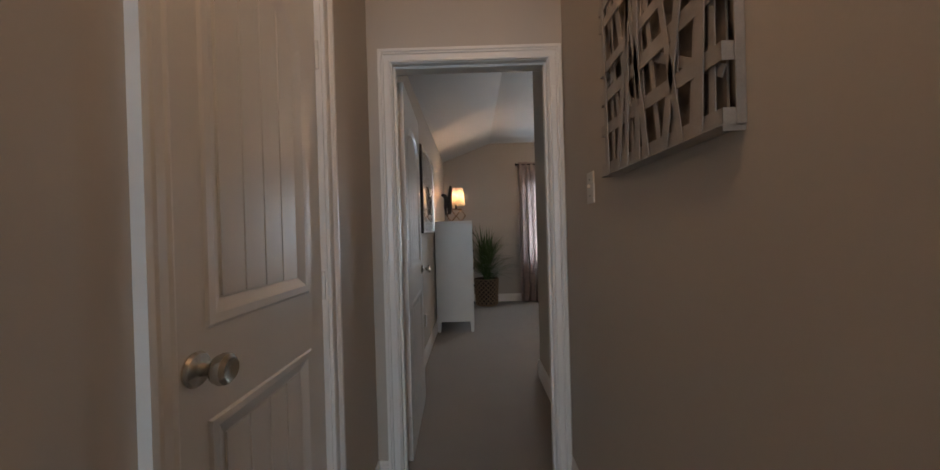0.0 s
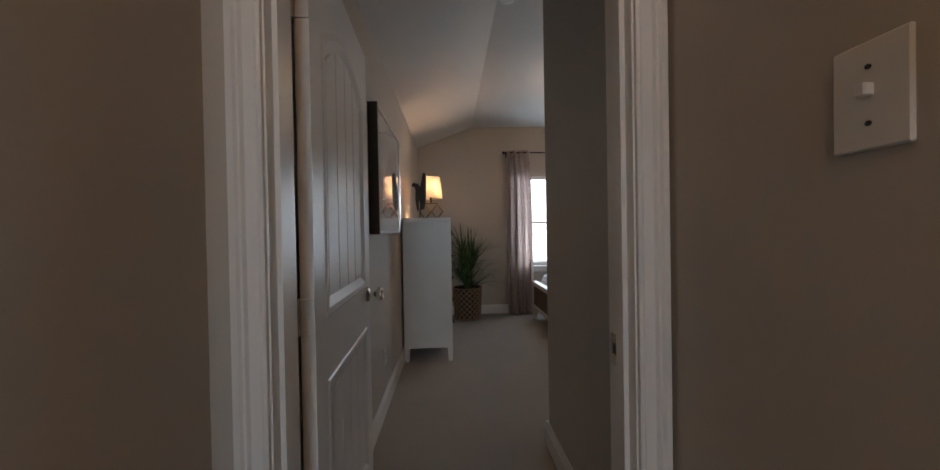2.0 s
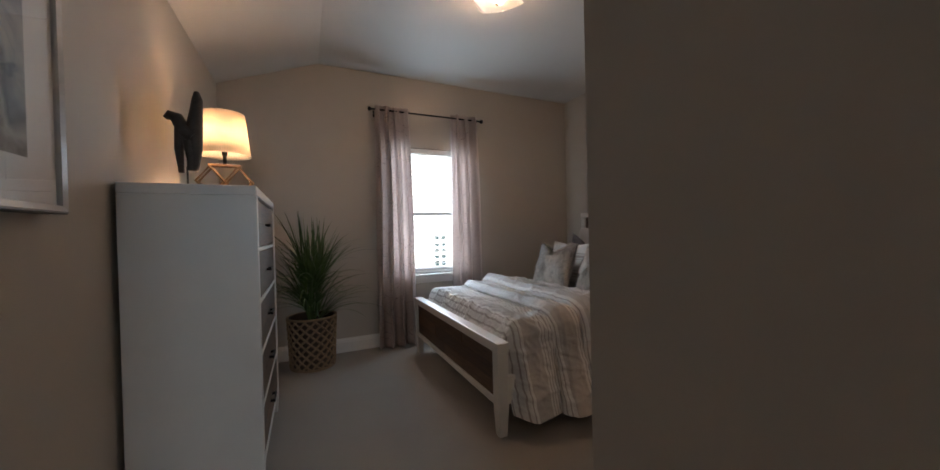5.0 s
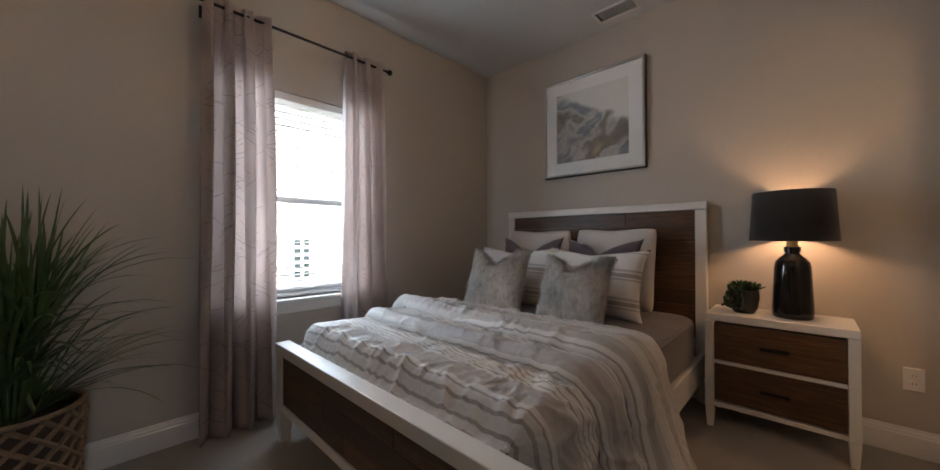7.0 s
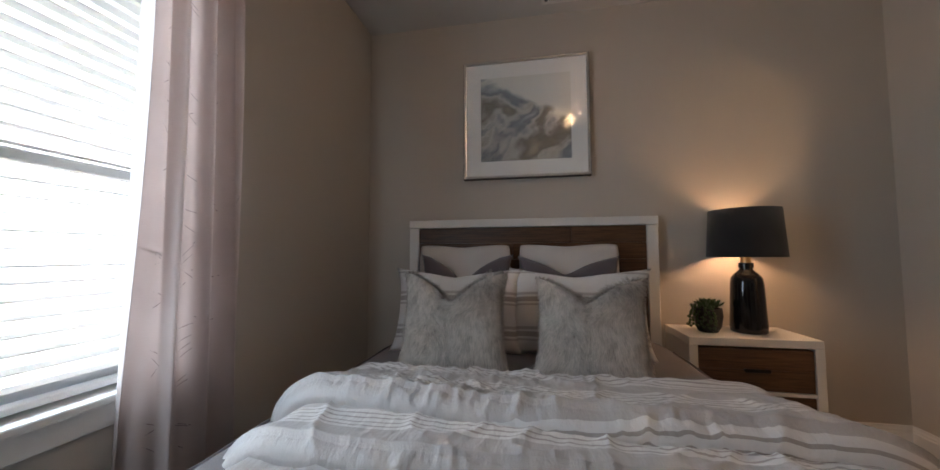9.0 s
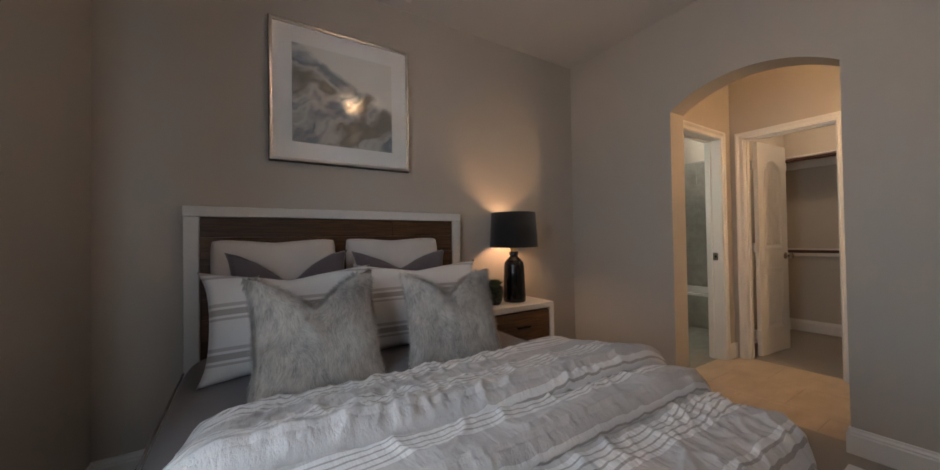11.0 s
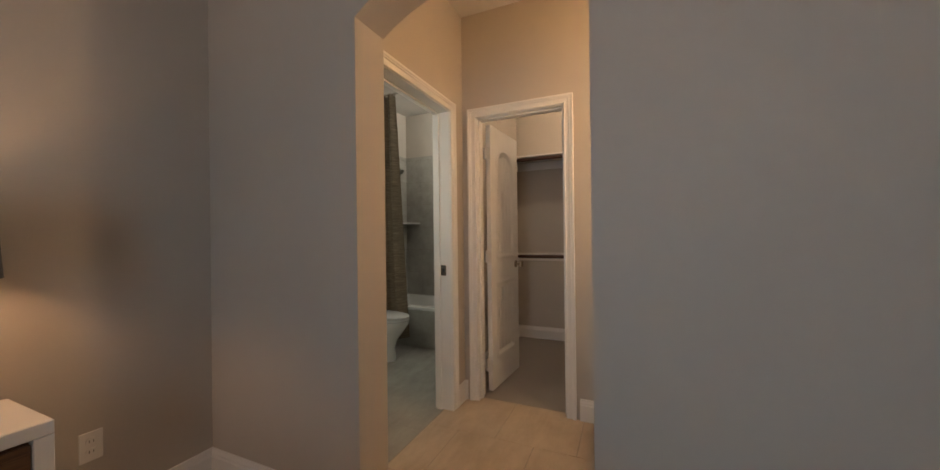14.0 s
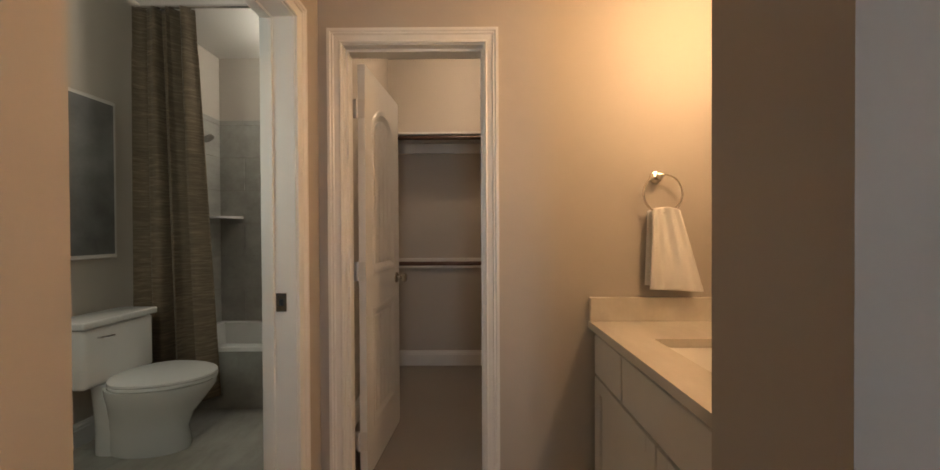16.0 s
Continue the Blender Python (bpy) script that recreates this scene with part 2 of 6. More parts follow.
structure("wall_west", box(B(), (WEST - 0.12, -0.45, 0), (WEST, 0.329, TOP)), PAINT, "greige painted plaster wall beside the hall door")
w = B()
box(w, (WEST - 0.12, 0.329, 2.045), (WEST, 0.961, TOP))
box(w, (WEST - 0.12, 0.961, 0), (WEST, DOOR_F, TOP))
structure("wall_hall_west", w, PAINT, "greige painted plaster wall over the hall door")
structure("wall_bedroom_west", box(B(), (WEST - 0.12, DOOR_F, 0), (WEST, NORTH + 0.12, TOP + 0.1)), PAINT, "greige painted plaster wall behind the white dresser")
w = B()
box(w, (WEST, DOOR_F, 0), (BA0 - 0.016, DOOR_B, TOP))
box(w, (BA1 + 0.016, DOOR_F, 0), (1.02, DOOR_B, TOP))
box(w, (BA0 - 0.016, DOOR_F, 2.034), (BA1 + 0.016, DOOR_B, TOP))
structure("wall_bedroom_entry", w, PAINT, "greige painted wall round the bedroom doorway")
structure("wall_hall_east", box(B(), (HALL_R, -1.63, 0), (HALL_R + 0.12, DOOR_F, TOP)), PAINT, "greige painted hall wall with the metal wall art")
w = box(B(), (PASS_R, DOOR_B, 0), (PASS_R + 0.135, ARCH_F, TOP))
bmesh.ops.bevel(w, geom=[e for e in w.edges if all(abs(v.co.y - ARCH_F) < 1e-4 and abs(v.co.x - PASS_R) < 1e-4 for v in e.verts)], offset=0.02, segments=4, affect="EDGES")
structure("wall_passage_east", w, PAINT, "greige painted wall with a rounded corner in the entry passage", smooth=40)
w = arch_wall(B(), ARCH_B, ARCH_F, PASS_R + 0.135, EAST + 0.12, ARCH_L, ARCH_R, SPRING, RISE, TOP)
structure("wall_south", w, PAINT, "greige painted wall with an arched opening to the vanity", smooth=40)
structure("wall_east", box(B(), (EAST, ARCH_F, 0), (EAST + 0.12, NORTH + 0.12, TOP)), PAINT, "greige painted wall behind the bed's headboard")
WX0, WX1, WZ0, WZ1 = 1.28, 2.18, 0.70, 2.04
w = B()
box(w, (WEST, NORTH, 0), (WX0, NORTH + 0.14, TOP))
box(w, (WX1, NORTH, 0), (EAST, NORTH + 0.14, TOP))
box(w, (WX0, NORTH, 0), (WX1, NORTH + 0.14, WZ0))
box(w, (WX0, NORTH, WZ1), (WX1, NORTH + 0.14, TOP))
structure("wall_north", w, PAINT, "greige painted wall with the curtained window")

# ceilings, with the slope along the bedroom's west side
BEND_X, LOW = 0.64, 2.46
w = prism(B(), [(WEST, LOW), (BEND_X, TOP), (EAST, TOP), (EAST, TOP + 0.12), (WEST, TOP + 0.12)], lambda u, v, s: (u, s, v), ARCH_F, NORTH)
structure("ceiling", w, CEILING, "white painted bedroom ceiling with a sloped side", "ceiling")
w = prism(B(), [(WEST, LOW), (BEND_X, TOP), (PASS_R, TOP), (PASS_R, TOP + 0.12), (WEST, TOP + 0.12)], lambda u, v, s: (u, s, v), DOOR_B, ARCH_F)
structure("ceiling_passage", w, CEILING, "white painted sloped ceiling of the entry passage", "ceiling")
structure("ceiling_hall", box(B(), (-3.0, -5.4, TOP), (1.02, DOOR_F, TOP + 0.12)), CEILING, "white painted hall ceiling", "ceiling")
structure("ceiling_vanity", box(B(), (0.95, CLOSET_B, TOP), (2.9, ARCH_B, TOP + 0.12)), CEILING, "white painted vanity ceiling", "ceiling")
structure("ceiling_closet", box(B(), (1.02, -0.5, TOP), (2.9, CLOSET_B, TOP + 0.12)), CEILING, "white painted closet ceiling", "ceiling")
structure("ceiling_bath", box(B(), (2.9, -0.5, TOP), (4.5, ARCH_B, TOP + 0.12)), CEILING, "white painted bathroom ceiling", "ceiling")

# vanity, closet and bathroom walls
BD0, BD1 = 1.712, 2.515
w = B()
box(w, (VAN_E, CLOSET_F, 0), (VAN_E + 0.13, BD0, TOP))
box(w, (VAN_E, BD1, 0), (VAN_E + 0.13, ARCH_B, TOP))
box(w, (VAN_E, BD0, 2.035), (VAN_E + 0.13, BD1, TOP))
structure("wall_vanity_east", w, PAINT, "greige painted wall round the bathroom doorway")
CX0, CX1 = 2.006, 2.645
w = B()
box(w, (1.02, CLOSET_B, 0), (CX0, CLOSET_F, TOP))
box(w, (CX1, CLOSET_B, 0), (2.895, CLOSET_F, TOP))
box(w, (CX0, CLOSET_B, 2.035), (CX1, CLOSET_F, TOP))
structure("wall_closet", w, PAINT, "greige painted wall round the closet doorway")
structure("wall_vanity_west", box(B(), (PASS_R + 0.136, CLOSET_F, 0), (0.99, ARCH_B, TOP)), PAINT, "greige painted wall behind the vanity")
structure("wall_closet_west", box(B(), (0.94, -0.27, 0), (1.02, CLOSET_F, TOP)), PAINT, "greige painted closet side wall")
structure("wall_closet_south", box(B(), (1.02, -0.27, 0), (2.82, -0.156, TOP)), PAINT, "greige painted closet back wall")
structure("wall_closet_east", box(B(), (2.82, -0.27, 0), (2.895, CLOSET_B, TOP)), PAINT, "greige painted closet side wall")
BE, BS = 4.32, -0.11
structure("wall_bath_east", box(B(), (BE, BS - 0.12, 0), (BE + 0.12, ARCH_B, TOP)), PAINT, "greige painted bathroom wall behind the toilet")
structure("wall_bath_south", box(B(), (2.895, BS - 0.12, 0), (BE, BS, TOP)), PAINT, "painted wall over the tub's tile")
structure("wall_bath_north", box(B(), (2.869, ARCH_B, 0), (BE + 0.12, ARCH_F - 0.01, TOP)), PAINT, "greige painted bathroom wall")

# hall end, with arches towards a further room
structure("wall_hall_arch", arch_wall(B(), -0.58, -0.45, -1.6, HALL_R, -0.13, 0.70, 2.04, 0.145, TOP), PAINT, "greige painted wall with an arch into the hall", smooth=40)
structure("wall_hall_end", arch_wall(B(), -1.75, -1.63, -1.6, 1.02, -0.29, 0.72, 2.04, 0.145, TOP), PAINT, "greige painted wall with an arch to the next room", smooth=40)
structure("wall_hall_side", box(B(), (-1.6, -1.63, 0), (-1.48, -0.58, TOP)), PAINT, "greige painted side wall of the landing")
structure("wall_far_south", box(B(), (-3.0, -5.45, 0), (1.1, -5.3, TOP)), PAINT, "greige painted wall at the far end of the next room")
structure("wall_far_west", box(B(), (-3.1, -5.45, 0), (-3.0, -1.63, TOP)), PAINT, "greige painted side wall of the next room")
structure("wall_far_east", box(B(), (1.02, -5.3, 0), (1.1, -0.6, TOP)), PAINT, "greige painted side wall of the next room")

# ---- trim ----


def put(name, bm, material, parent, label="", smooth=None):
    """A part whose mesh is given in the world's coordinates."""
    bmesh.ops.translate(bm, verts=bm.verts, vec=AT)
    ob = part(name, bm, material, parent, label, smooth)
    if parent.data is None:
        ob.matrix_parent_inverse = parent.matrix_basis.inverted()
    return ob


def baseboard(a, b, nx, ny):
    """A moulded skirting from a to b, standing out of the wall along (nx, ny)."""
    prof = [(0.0, 0.0), (0.016, 0.0), (0.016, 0.098), (0.012, 0.104), (0.012, 0.112), (0.007, 0.122), (0.005, 0.134), (0.0, 0.134)]
    bm = B()
    ends = [[bm.verts.new((x + nx * d, y + ny * d, z)) for d, z in prof] for x, y in (a, b)]
    n = len(prof)
    for i in range(n):
        bm.faces.new((ends[0][i], ends[0][(i + 1) % n], ends[1][(i + 1) % n], ends[1][i]))
    bm.faces.new(ends[0])
    bm.faces.new(ends[1][::-1])
    return structure("baseboard", bm, TRIM, "white moulded wooden baseboard along the wall", "baseboard")


def casing(name, a0, a1, top, to3, label):
    """A mitred moulded door casing round an opening; to3(along, up, out) gives the place."""
    prof = [(0.004, 0.0), (0.004, 0.010), (0.010, 0.013), (0.016, 0.010), (0.036, 0.012), (0.041, 0.018), (0.047, 0.016), (0.052, 0.021), (0.064, 0.021), (0.064, 0.0)]
    bm = B()
    rows = [[bm.verts.new(to3(u, z, p)) for u, z in ((a0 - d, 0.0), (a0 - d, top + d), (a1 + d, top + d), (a1 + d, 0.0))] for d, p in prof]
    for p, q in zip(rows, rows[1:] + rows[:1]):
        for i in range(3):
            bm.faces.new((p[i], p[i + 1], q[i + 1], q[i]))
    return structure(name, bm, TRIM, label, "door trim")


def jamb(name, a0, a1, top, w0, w1, to3, stop, label):
    """The lining of a doorway with its stop strip."""
    bm = B()
    for u0, u1, z0, z1 in ((a0 - 0.016, a0, 0, top), (a1, a1 + 0.016, 0, top), (a0 - 0.016, a1 + 0.016, top, top + 0.016)):
        box(bm, to3(u0, z0, w0), to3(u1, z1, w1))
    for u0, u1, z0, z1 in ((a0, a0 + 0.011, 0, top - 0.011), (a1 - 0.011, a1, 0, top - 0.011), (a0, a1, top - 0.011, top)):
        box(bm, to3(u0, z0, stop), to3(u1, z1, stop + 0.034))
    return structure(name, bm, TRIM, label, "door frame")


def on_y(face, sign):
    return lambda u, z, p: (u, face + sign * p, z)


def on_x(face, sign):
    return lambda u, z, p: (face + sign * p, u, z)


casing("trim_bedroom_door", BA0, BA1, HEAD, on_y(DOOR_F, -1), "white moulded casing round the bedroom doorway")
casing("trim_bedroom_door_inner", BA0, BA1, HEAD, on_y(DOOR_B, 1), "white moulded casing on the bedroom side")
jamb("door_frame_bedroom", BA0, BA1, HEAD, 0.0, 0.12, lambda u, z, p: (u, DOOR_F + p, z), 0.03, "white painted lining of the bedroom doorway")
casing("trim_closet_door", CX0 + 0.016, CX1 - 0.016, HEAD, on_y(CLOSET_F, 1), "white moulded casing round the closet doorway")
jamb("door_frame_closet", CX0 + 0.016, CX1 - 0.016, HEAD, 0.0, -0.12, lambda u, z, p: (u, CLOSET_F + p, z), -0.07, "white painted lining of the closet doorway")
casing("trim_bath_door", BD0 + 0.016, BD1 - 0.016, HEAD, on_x(VAN_E, -1), "white moulded casing round the bathroom doorway")
jamb("door_frame_bath", BD0 + 0.016, BD1 - 0.016, HEAD, 0.0, 0.13, lambda u, z, p: (VAN_E + p, u, z), 0.08, "white painted lining of the bathroom doorway")
casing("trim_hall_door", 0.345, 0.945, HEAD + 0.01, on_x(WEST, 1), "white moulded casing round the closed hall door")
jamb("door_frame_hall", 0.345, 0.945, HEAD + 0.01, 0.0, -0.12, lambda u, z, p: (WEST + p, u, z), -0.08, "white painted lining of the hall door")
for a, b, nx, ny in (
    ((WEST, DOOR_B + 0.02), (WEST, NORTH), 1, 0), ((WEST, NORTH), (EAST, NORTH), 0, -1), ((EAST, NORTH), (EAST, ARCH_F), -1, 0),
    ((EAST, ARCH_F), (ARCH_R, ARCH_F), 0, 1), ((ARCH_R, ARCH_F + 0.016), (ARCH_R, ARCH_B), -1, 0), ((ARCH_L, ARCH_F), (PASS_R - 0.01, ARCH_F), 0, 1),
    ((ARCH_L, ARCH_F + 0.016), (ARCH_L, ARCH_B), 1, 0), ((PASS_R, ARCH_F + 0.01), (PASS_R, DOOR_B), -1, 0), ((BA1 + 0.064, DOOR_B), (PASS_R, DOOR_B), 0, 1),
    ((WEST, -0.45), (WEST, 0.26), 1, 0), ((WEST, 1.03), (WEST, DOOR_F), 1, 0), ((WEST, DOOR_F), (BA0 - 0.064, DOOR_F), 0, -1), ((BA1 + 0.064, DOOR_F), (HALL_R, DOOR_F), 0, -1),
    ((HALL_R, DOOR_F), (HALL_R, -0.45), -1, 0), ((VAN_E, CLOSET_F), (VAN_E, BD0 - 0.07), -1, 0), ((CX1 + 0.07, CLOSET_F), (VAN_E, CLOSET_F), 0, 1),
    ((1.585, CLOSET_F), (CX0 - 0.07, CLOSET_F), 0, 1), ((1.02, -0.156), (2.82, -0.156), 0, 1), ((2.82, -0.156), (2.82, CLOSET_B), -1, 0),
    ((-1.48, -1.63), (-0.29, -1.63), 0, 1), ((-0.29, -1.614), (-0.29, -1.75), 1, 0), ((-0.13, -0.45), (-0.13, -0.58), 1, 0), ((-3.0, -5.3), (1.02, -5.3), 0, 1),
    ((BE, 0.67), (BE, ARCH_B), -1, 0),
):
    baseboard(a, b, nx, ny)

# ---- doors ----


def panel_outline(x0, x1, z0, z1, rise, n=14):
    pts = [(x0, z0), (x1, z0), (x1, z1)]
    if rise:
        half, mid = (x1 - x0) / 2, (x0 + x1) / 2
        rad = (half * half + rise * rise) / (2 * rise)
        pts += [(x1 + (x0 - x1) * i / n, z1 + math.sqrt(max(rad**2 - (x1 + (x0 - x1) * i / n - mid) ** 2, 0)) - rad + rise) for i in range(1, n)]
    return pts + [(x0, z1)]


def door(name, w, h, pose_m, label, lift=0.0, knob=0.93):
    """A two-panel plank-style door: hinge side at x = 0, leaf along x, thickness 35 mm about y = 0."""
    d = tagged(new(name), label, "door", kind="structure")
    d.matrix_world = pose_m
    t, st, gap = 0.0175, 0.096, 0.010
    lock0, lock1, spring, rise = 0.82 + lift, 1.00 + lift, h - 0.25, 0.10
    part("core_panel", box(B(), (st - 0.01, -t + gap, 0.06), (w - st + 0.01, t - gap, h - 0.02)), DOOR, d)
    for a, b, kind in (((0, -t, 0.012), (st, t, h), "stile"), ((w - st, -t, 0.012), (w, t, h), "stile"), ((st, -t, 0.012), (w - st, t, 0.23), "rail"), ((st, -t, lock0), (w - st, t, lock1), "rail")):
        part(kind, box(B(), a, b), DOOR, d)
    top = panel_outline(st, w - st, lock1, spring, rise)
    part("arched_rail", prism(B(), [(w - st, h), *top[2:], (st, h)], lambda u, v, s: (u, s, v), -t, t), DOOR, d)
    for x0, x1, z0, z1, r in ((st, w - st, 0.23, lock0, 0.0), (st, w - st, lock1, spring, rise)):
        for s in (-1, 1):
            bm = B()
            e = 0.044
            outer = panel_outline(x0, x1, z0, z1, r)
            mid_ = panel_outline(x0 + e * 0.4, x1 - e * 0.4, z0 + e * 0.4, z1 - e * 0.35, r)
            inner = panel_outline(x0 + e, x1 - e, z0 + e, z1 - e, r)
            loops = [[bm.verts.new((u, s * lev, v)) for u, v in o] for o, lev in ((outer, t + 0.004), (mid_, t + 0.003), (inner, t - gap + 0.0005))]
            loops.insert(0, [bm.verts.new((u, s * (t - 0.001), v)) for u, v in panel_outline(x0 - 0.008, x1 + 0.008, z0 - 0.008, z1 + 0.006, r)])
            n = len(outer)
            for p, q in zip(loops, loops[1:]):
                for i in range(n):
                    bm.faces.new((p[i], p[(i + 1) % n], q[(i + 1) % n], q[i]))
            part("panel_moulding", bm, DOOR, d)
            k, a, b = 4, x0 + e + 0.003, x1 - e - 0.003
            half, mid = (x1 - x0) / 2 - e, (x0 + x1) / 2
            rad = (half * half + r * r) / (2 * r) if r else 0

            def roof(x):
                return z1 - e - 0.003 + (math.sqrt(max(rad**2 - (x - mid) ** 2, 0)) - rad + r if r else 0)

            for i in range(k):
                p0, p1 = a + (b - a) * i / k + 0.003, a + (b - a) * (i + 1) / k - 0.003
                out = [(p0, z0 + e + 0.003), (p1, z0 + e + 0.003), (p1, roof(p1)), ((p0 + p1) / 2, roof((p0 + p1) / 2)), (p0, roof(p0))]
                part("plank", prism(B(), out, lambda u, v, q: (u, q, v), s * (t - gap - 0.001), s * (t - gap + 0.0045)), DOOR, d)
    for s in (-1, 1):
        turn = Matrix.Rotation(radians(-90 * s), 4, "X")
        prof = [(0.0, -0.001), (0.031, -0.001), (0.032, 0.004), (0.028, 0.009), (0.012, 0.012), (0.0105, 0.028), (0.014, 0.034), (0.024, 0.040), (0.028, 0.050), (0.027, 0.060), (0.020, 0.066), (0.015, 0.064), (0.0, 0.062)]
        part("knob", lathe(B(), prof, 24, (w - 0.062, s * t, knob), turn), NICKEL, d, "brushed nickel round knob", 40)
    for z in (0.20, 1.02 + lift * 0.6, 1.80):
        bm = box(B(), (-0.004, -t - 0.001, z - 0.045), (0.0005, t + 0.001, z + 0.045), 0.001)
        lathe(bm, [(0.0065, z - 0.046), (0.0065, z + 0.046)], 10, (-0.004, t + 0.006, 0))
        part("hinge", bm, HINGE, d, "painted steel butt hinge")
    return d


# hinge at the far side of the hall door, leaf closed towards the viewer
door("door_hall", 0.594, 2.022, pose(WEST - 0.036, 0.942, 0, 0, 0, -90), "closed white plank-panel door with a nickel knob", 0.048, 0.978)
door("door_bedroom", 0.728, 2.012, pose(-0.051, 1.656, 0, 0, 0, 92.4), "open white plank-panel door swung against the wall", 0.0, 0.96)
leaf = door("door_closet", 0.550, 2.012, pose(CX1 - 0.044, CLOSET_B - 0.040, 0, 180, 0, 265.2) @ pose(0, 0, 0, 180, 0, 0), "open white plank-panel closet door with a nickel knob")
for z in (0.20, 1.02, 1.80):
    put("hinge_leaf", box(B(), (CX1 - 0.0265, CLOSET_B - 0.047, z - 0.045), (CX1 - 0.001, CLOSET_B - 0.041, z + 0.045), 0.001), HINGE, leaf, "painted steel hinge leaf")
strike = thing("strike_plate", (VAN_E + 0.056, BD0 + 0.0165, 0.945), "nickel strike plate on the bathroom door frame", "strike plate")
part("plate", box(B(), (-0.02, 0.0, -0.035), (0.02, 0.002, 0.035), 0.0006), NICKEL, strike)
part("latch_hole", box(B(), (-0.008, 0.0015, -0.012), (0.008, 0.0026, 0.012)), SLOT, strike, "dark latch opening")
strike = thing("strike_plate", (BA1 - 0.0005, DOOR_B - 0.03, 0.945), "nickel strike plate on the bedroom door frame", "strike plate")
part("plate", box(B(), (-0.002, -0.02, -0.035), (0.0, 0.02, 0.035), 0.0006), NICKEL, strike)
part("latch_hole", box(B(), (-0.0026, -0.008, -0.012), (-0.0015, 0.008, 0.012)), SLOT, strike, "dark latch opening")

# ---- window, outside and curtains ----
GLASS = Nodes("window_glass")
GLASS.set(Base_Color=(1, 1, 1, 1), Roughness=0.0, Transmission_Weight=1.0, IOR=1.45)
GLASS = GLASS.m
VINYL = plain("white_vinyl", (0.80, 0.80, 0.79), 0.35, vary=0.02)
BLIND = plain("white_faux_wood", (0.82, 0.82, 0.81), 0.4, vary=0.03)
win = tagged(thing("window_1", ((WX0 + WX1) / 2, NORTH + 0.09, WZ0), "white single-hung vinyl window in the bedroom wall", "window"), kind="structure")
fr = B()
for a, b in (((WX0, WZ0), (WX0 + 0.045, WZ1)), ((WX1 - 0.045, WZ0), (WX1, WZ1)), ((WX0 + 0.045, WZ1 - 0.045), (WX1 - 0.045, WZ1)), ((WX0 + 0.045, WZ0), (WX1 - 0.045, WZ0 + 0.05))):
    box(fr, (a[0], NORTH + 0.075, a[1]), (b[0], NORTH + 0.135, b[1]), 0.004)
put("window_frame", fr, VINYL, win)
put("meeting_rail", box(B(), (WX0 + 0.045, NORTH + 0.085, 1.330), (WX1 - 0.045, NORTH + 0.125, 1.362), 0.004), VINYL, win)
for z0, z1, y in ((WZ0 + 0.05, 1.325, 0.10), (1.37, WZ1 - 0.045, 0.112)):
    g = put("pane", box(B(), (WX0 + 0.045, NORTH + y, z0), (WX1 - 0.045, NORTH + y + 0.004, z1)), GLASS, win, "clear glass pane")
    g.visible_shadow = False
sill = B()
box(sill, (WX0 - 0.05, NORTH - 0.045, WZ0 - 0.024), (WX1 + 0.05, NORTH + 0.074, WZ0 + 0.001), 0.006, 2)
box(sill, (WX0 - 0.03, NORTH - 0.016, WZ0 - 0.095), (WX1 + 0.03, NORTH - 0.0005, WZ0 - 0.024), 0.004)
put("window_sill", sill, TRIM, win, "white painted sill and apron")
blind = thing("window_blind", ((WX0 + WX1) / 2, NORTH + 0.035, WZ1 - 0.05), "white horizontal slat blind hanging in the window, slats open", "window blind")
put("headrail", box(B(), (WX0 + 0.01, NORTH + 0.004, WZ1 - 0.055), (WX1 - 0.01, NORTH + 0.062, WZ1 - 0.004), 0.004), BLIND, blind)
slat_mesh = mesh("slat", box(B(), (WX0 + 0.012, -0.024, -0.0013), (WX1 - 0.012, 0.024, 0.0013)), BLIND)
for i in range(29):
    s = new("slat", slat_mesh)
    s.parent, s.matrix_parent_inverse = blind, blind.matrix_basis.inverted()
    s.matrix_basis = pose(0, NORTH + 0.034, WZ1 - 0.085 - 0.0425 * i, 4, 0, 0)
put("bottom_rail", box(B(), (WX0 + 0.012, NORTH + 0.012, WZ0 + 0.012), (WX1 - 0.012, NORTH + 0.056, WZ0 + 0.03), 0.003), BLIND, blind)
for x in (WX0 + 0.15, WX1 - 0.15):
    put("ladder_cord", tube(B(), [(x, NORTH + 0.034, WZ0 + 0.03), (x, NORTH + 0.034, WZ1 - 0.05)], 0.0012, 5), BLIND, blind)

SIDING = plain("pale_siding", (0.80, 0.80, 0.78), 0.7, vary=0.04)
ROOFING = plain("grey_shingle", (0.16, 0.16, 0.17), 0.9, vary=0.25, grain=60)
LAWN = plain("lawn_grass", (0.07, 0.11, 0.035), 0.95, vary=0.3, grain=40)
structure("ground", box(B(), (-400, 6.3, -3.2), (400, 800, -3.0)), LAWN, "green lawn outside the window", "ground")
house = thing("neighbour_house", (2.5, 13.0, -3.0), "pale siding house with a shuttered window across the lawn", "house")
put("wall", box(B(), (-9.0, 12.0, -3.0), (16.0, 18.0, 6.0)), SIDING, house)
sid = B()
for i in range(51):
    z = -2.9 + 0.175 * i
    prism(sid, [(-0.001, z), (-0.024, z), (-0.004, z + 0.17), (-0.001, z + 0.17)], lambda u, v, q: (q, 12.0 + u, v), -9.0, 16.0)
put("siding_boards", sid, SIDING, house)
put("roof", prism(B(), [(11.4, 5.95), (18.6, 5.95), (15.0, 8.6)], lambda u, v, q: (q, u, v), -9.4, 16.4), ROOFING, house, "grey shingle roof")
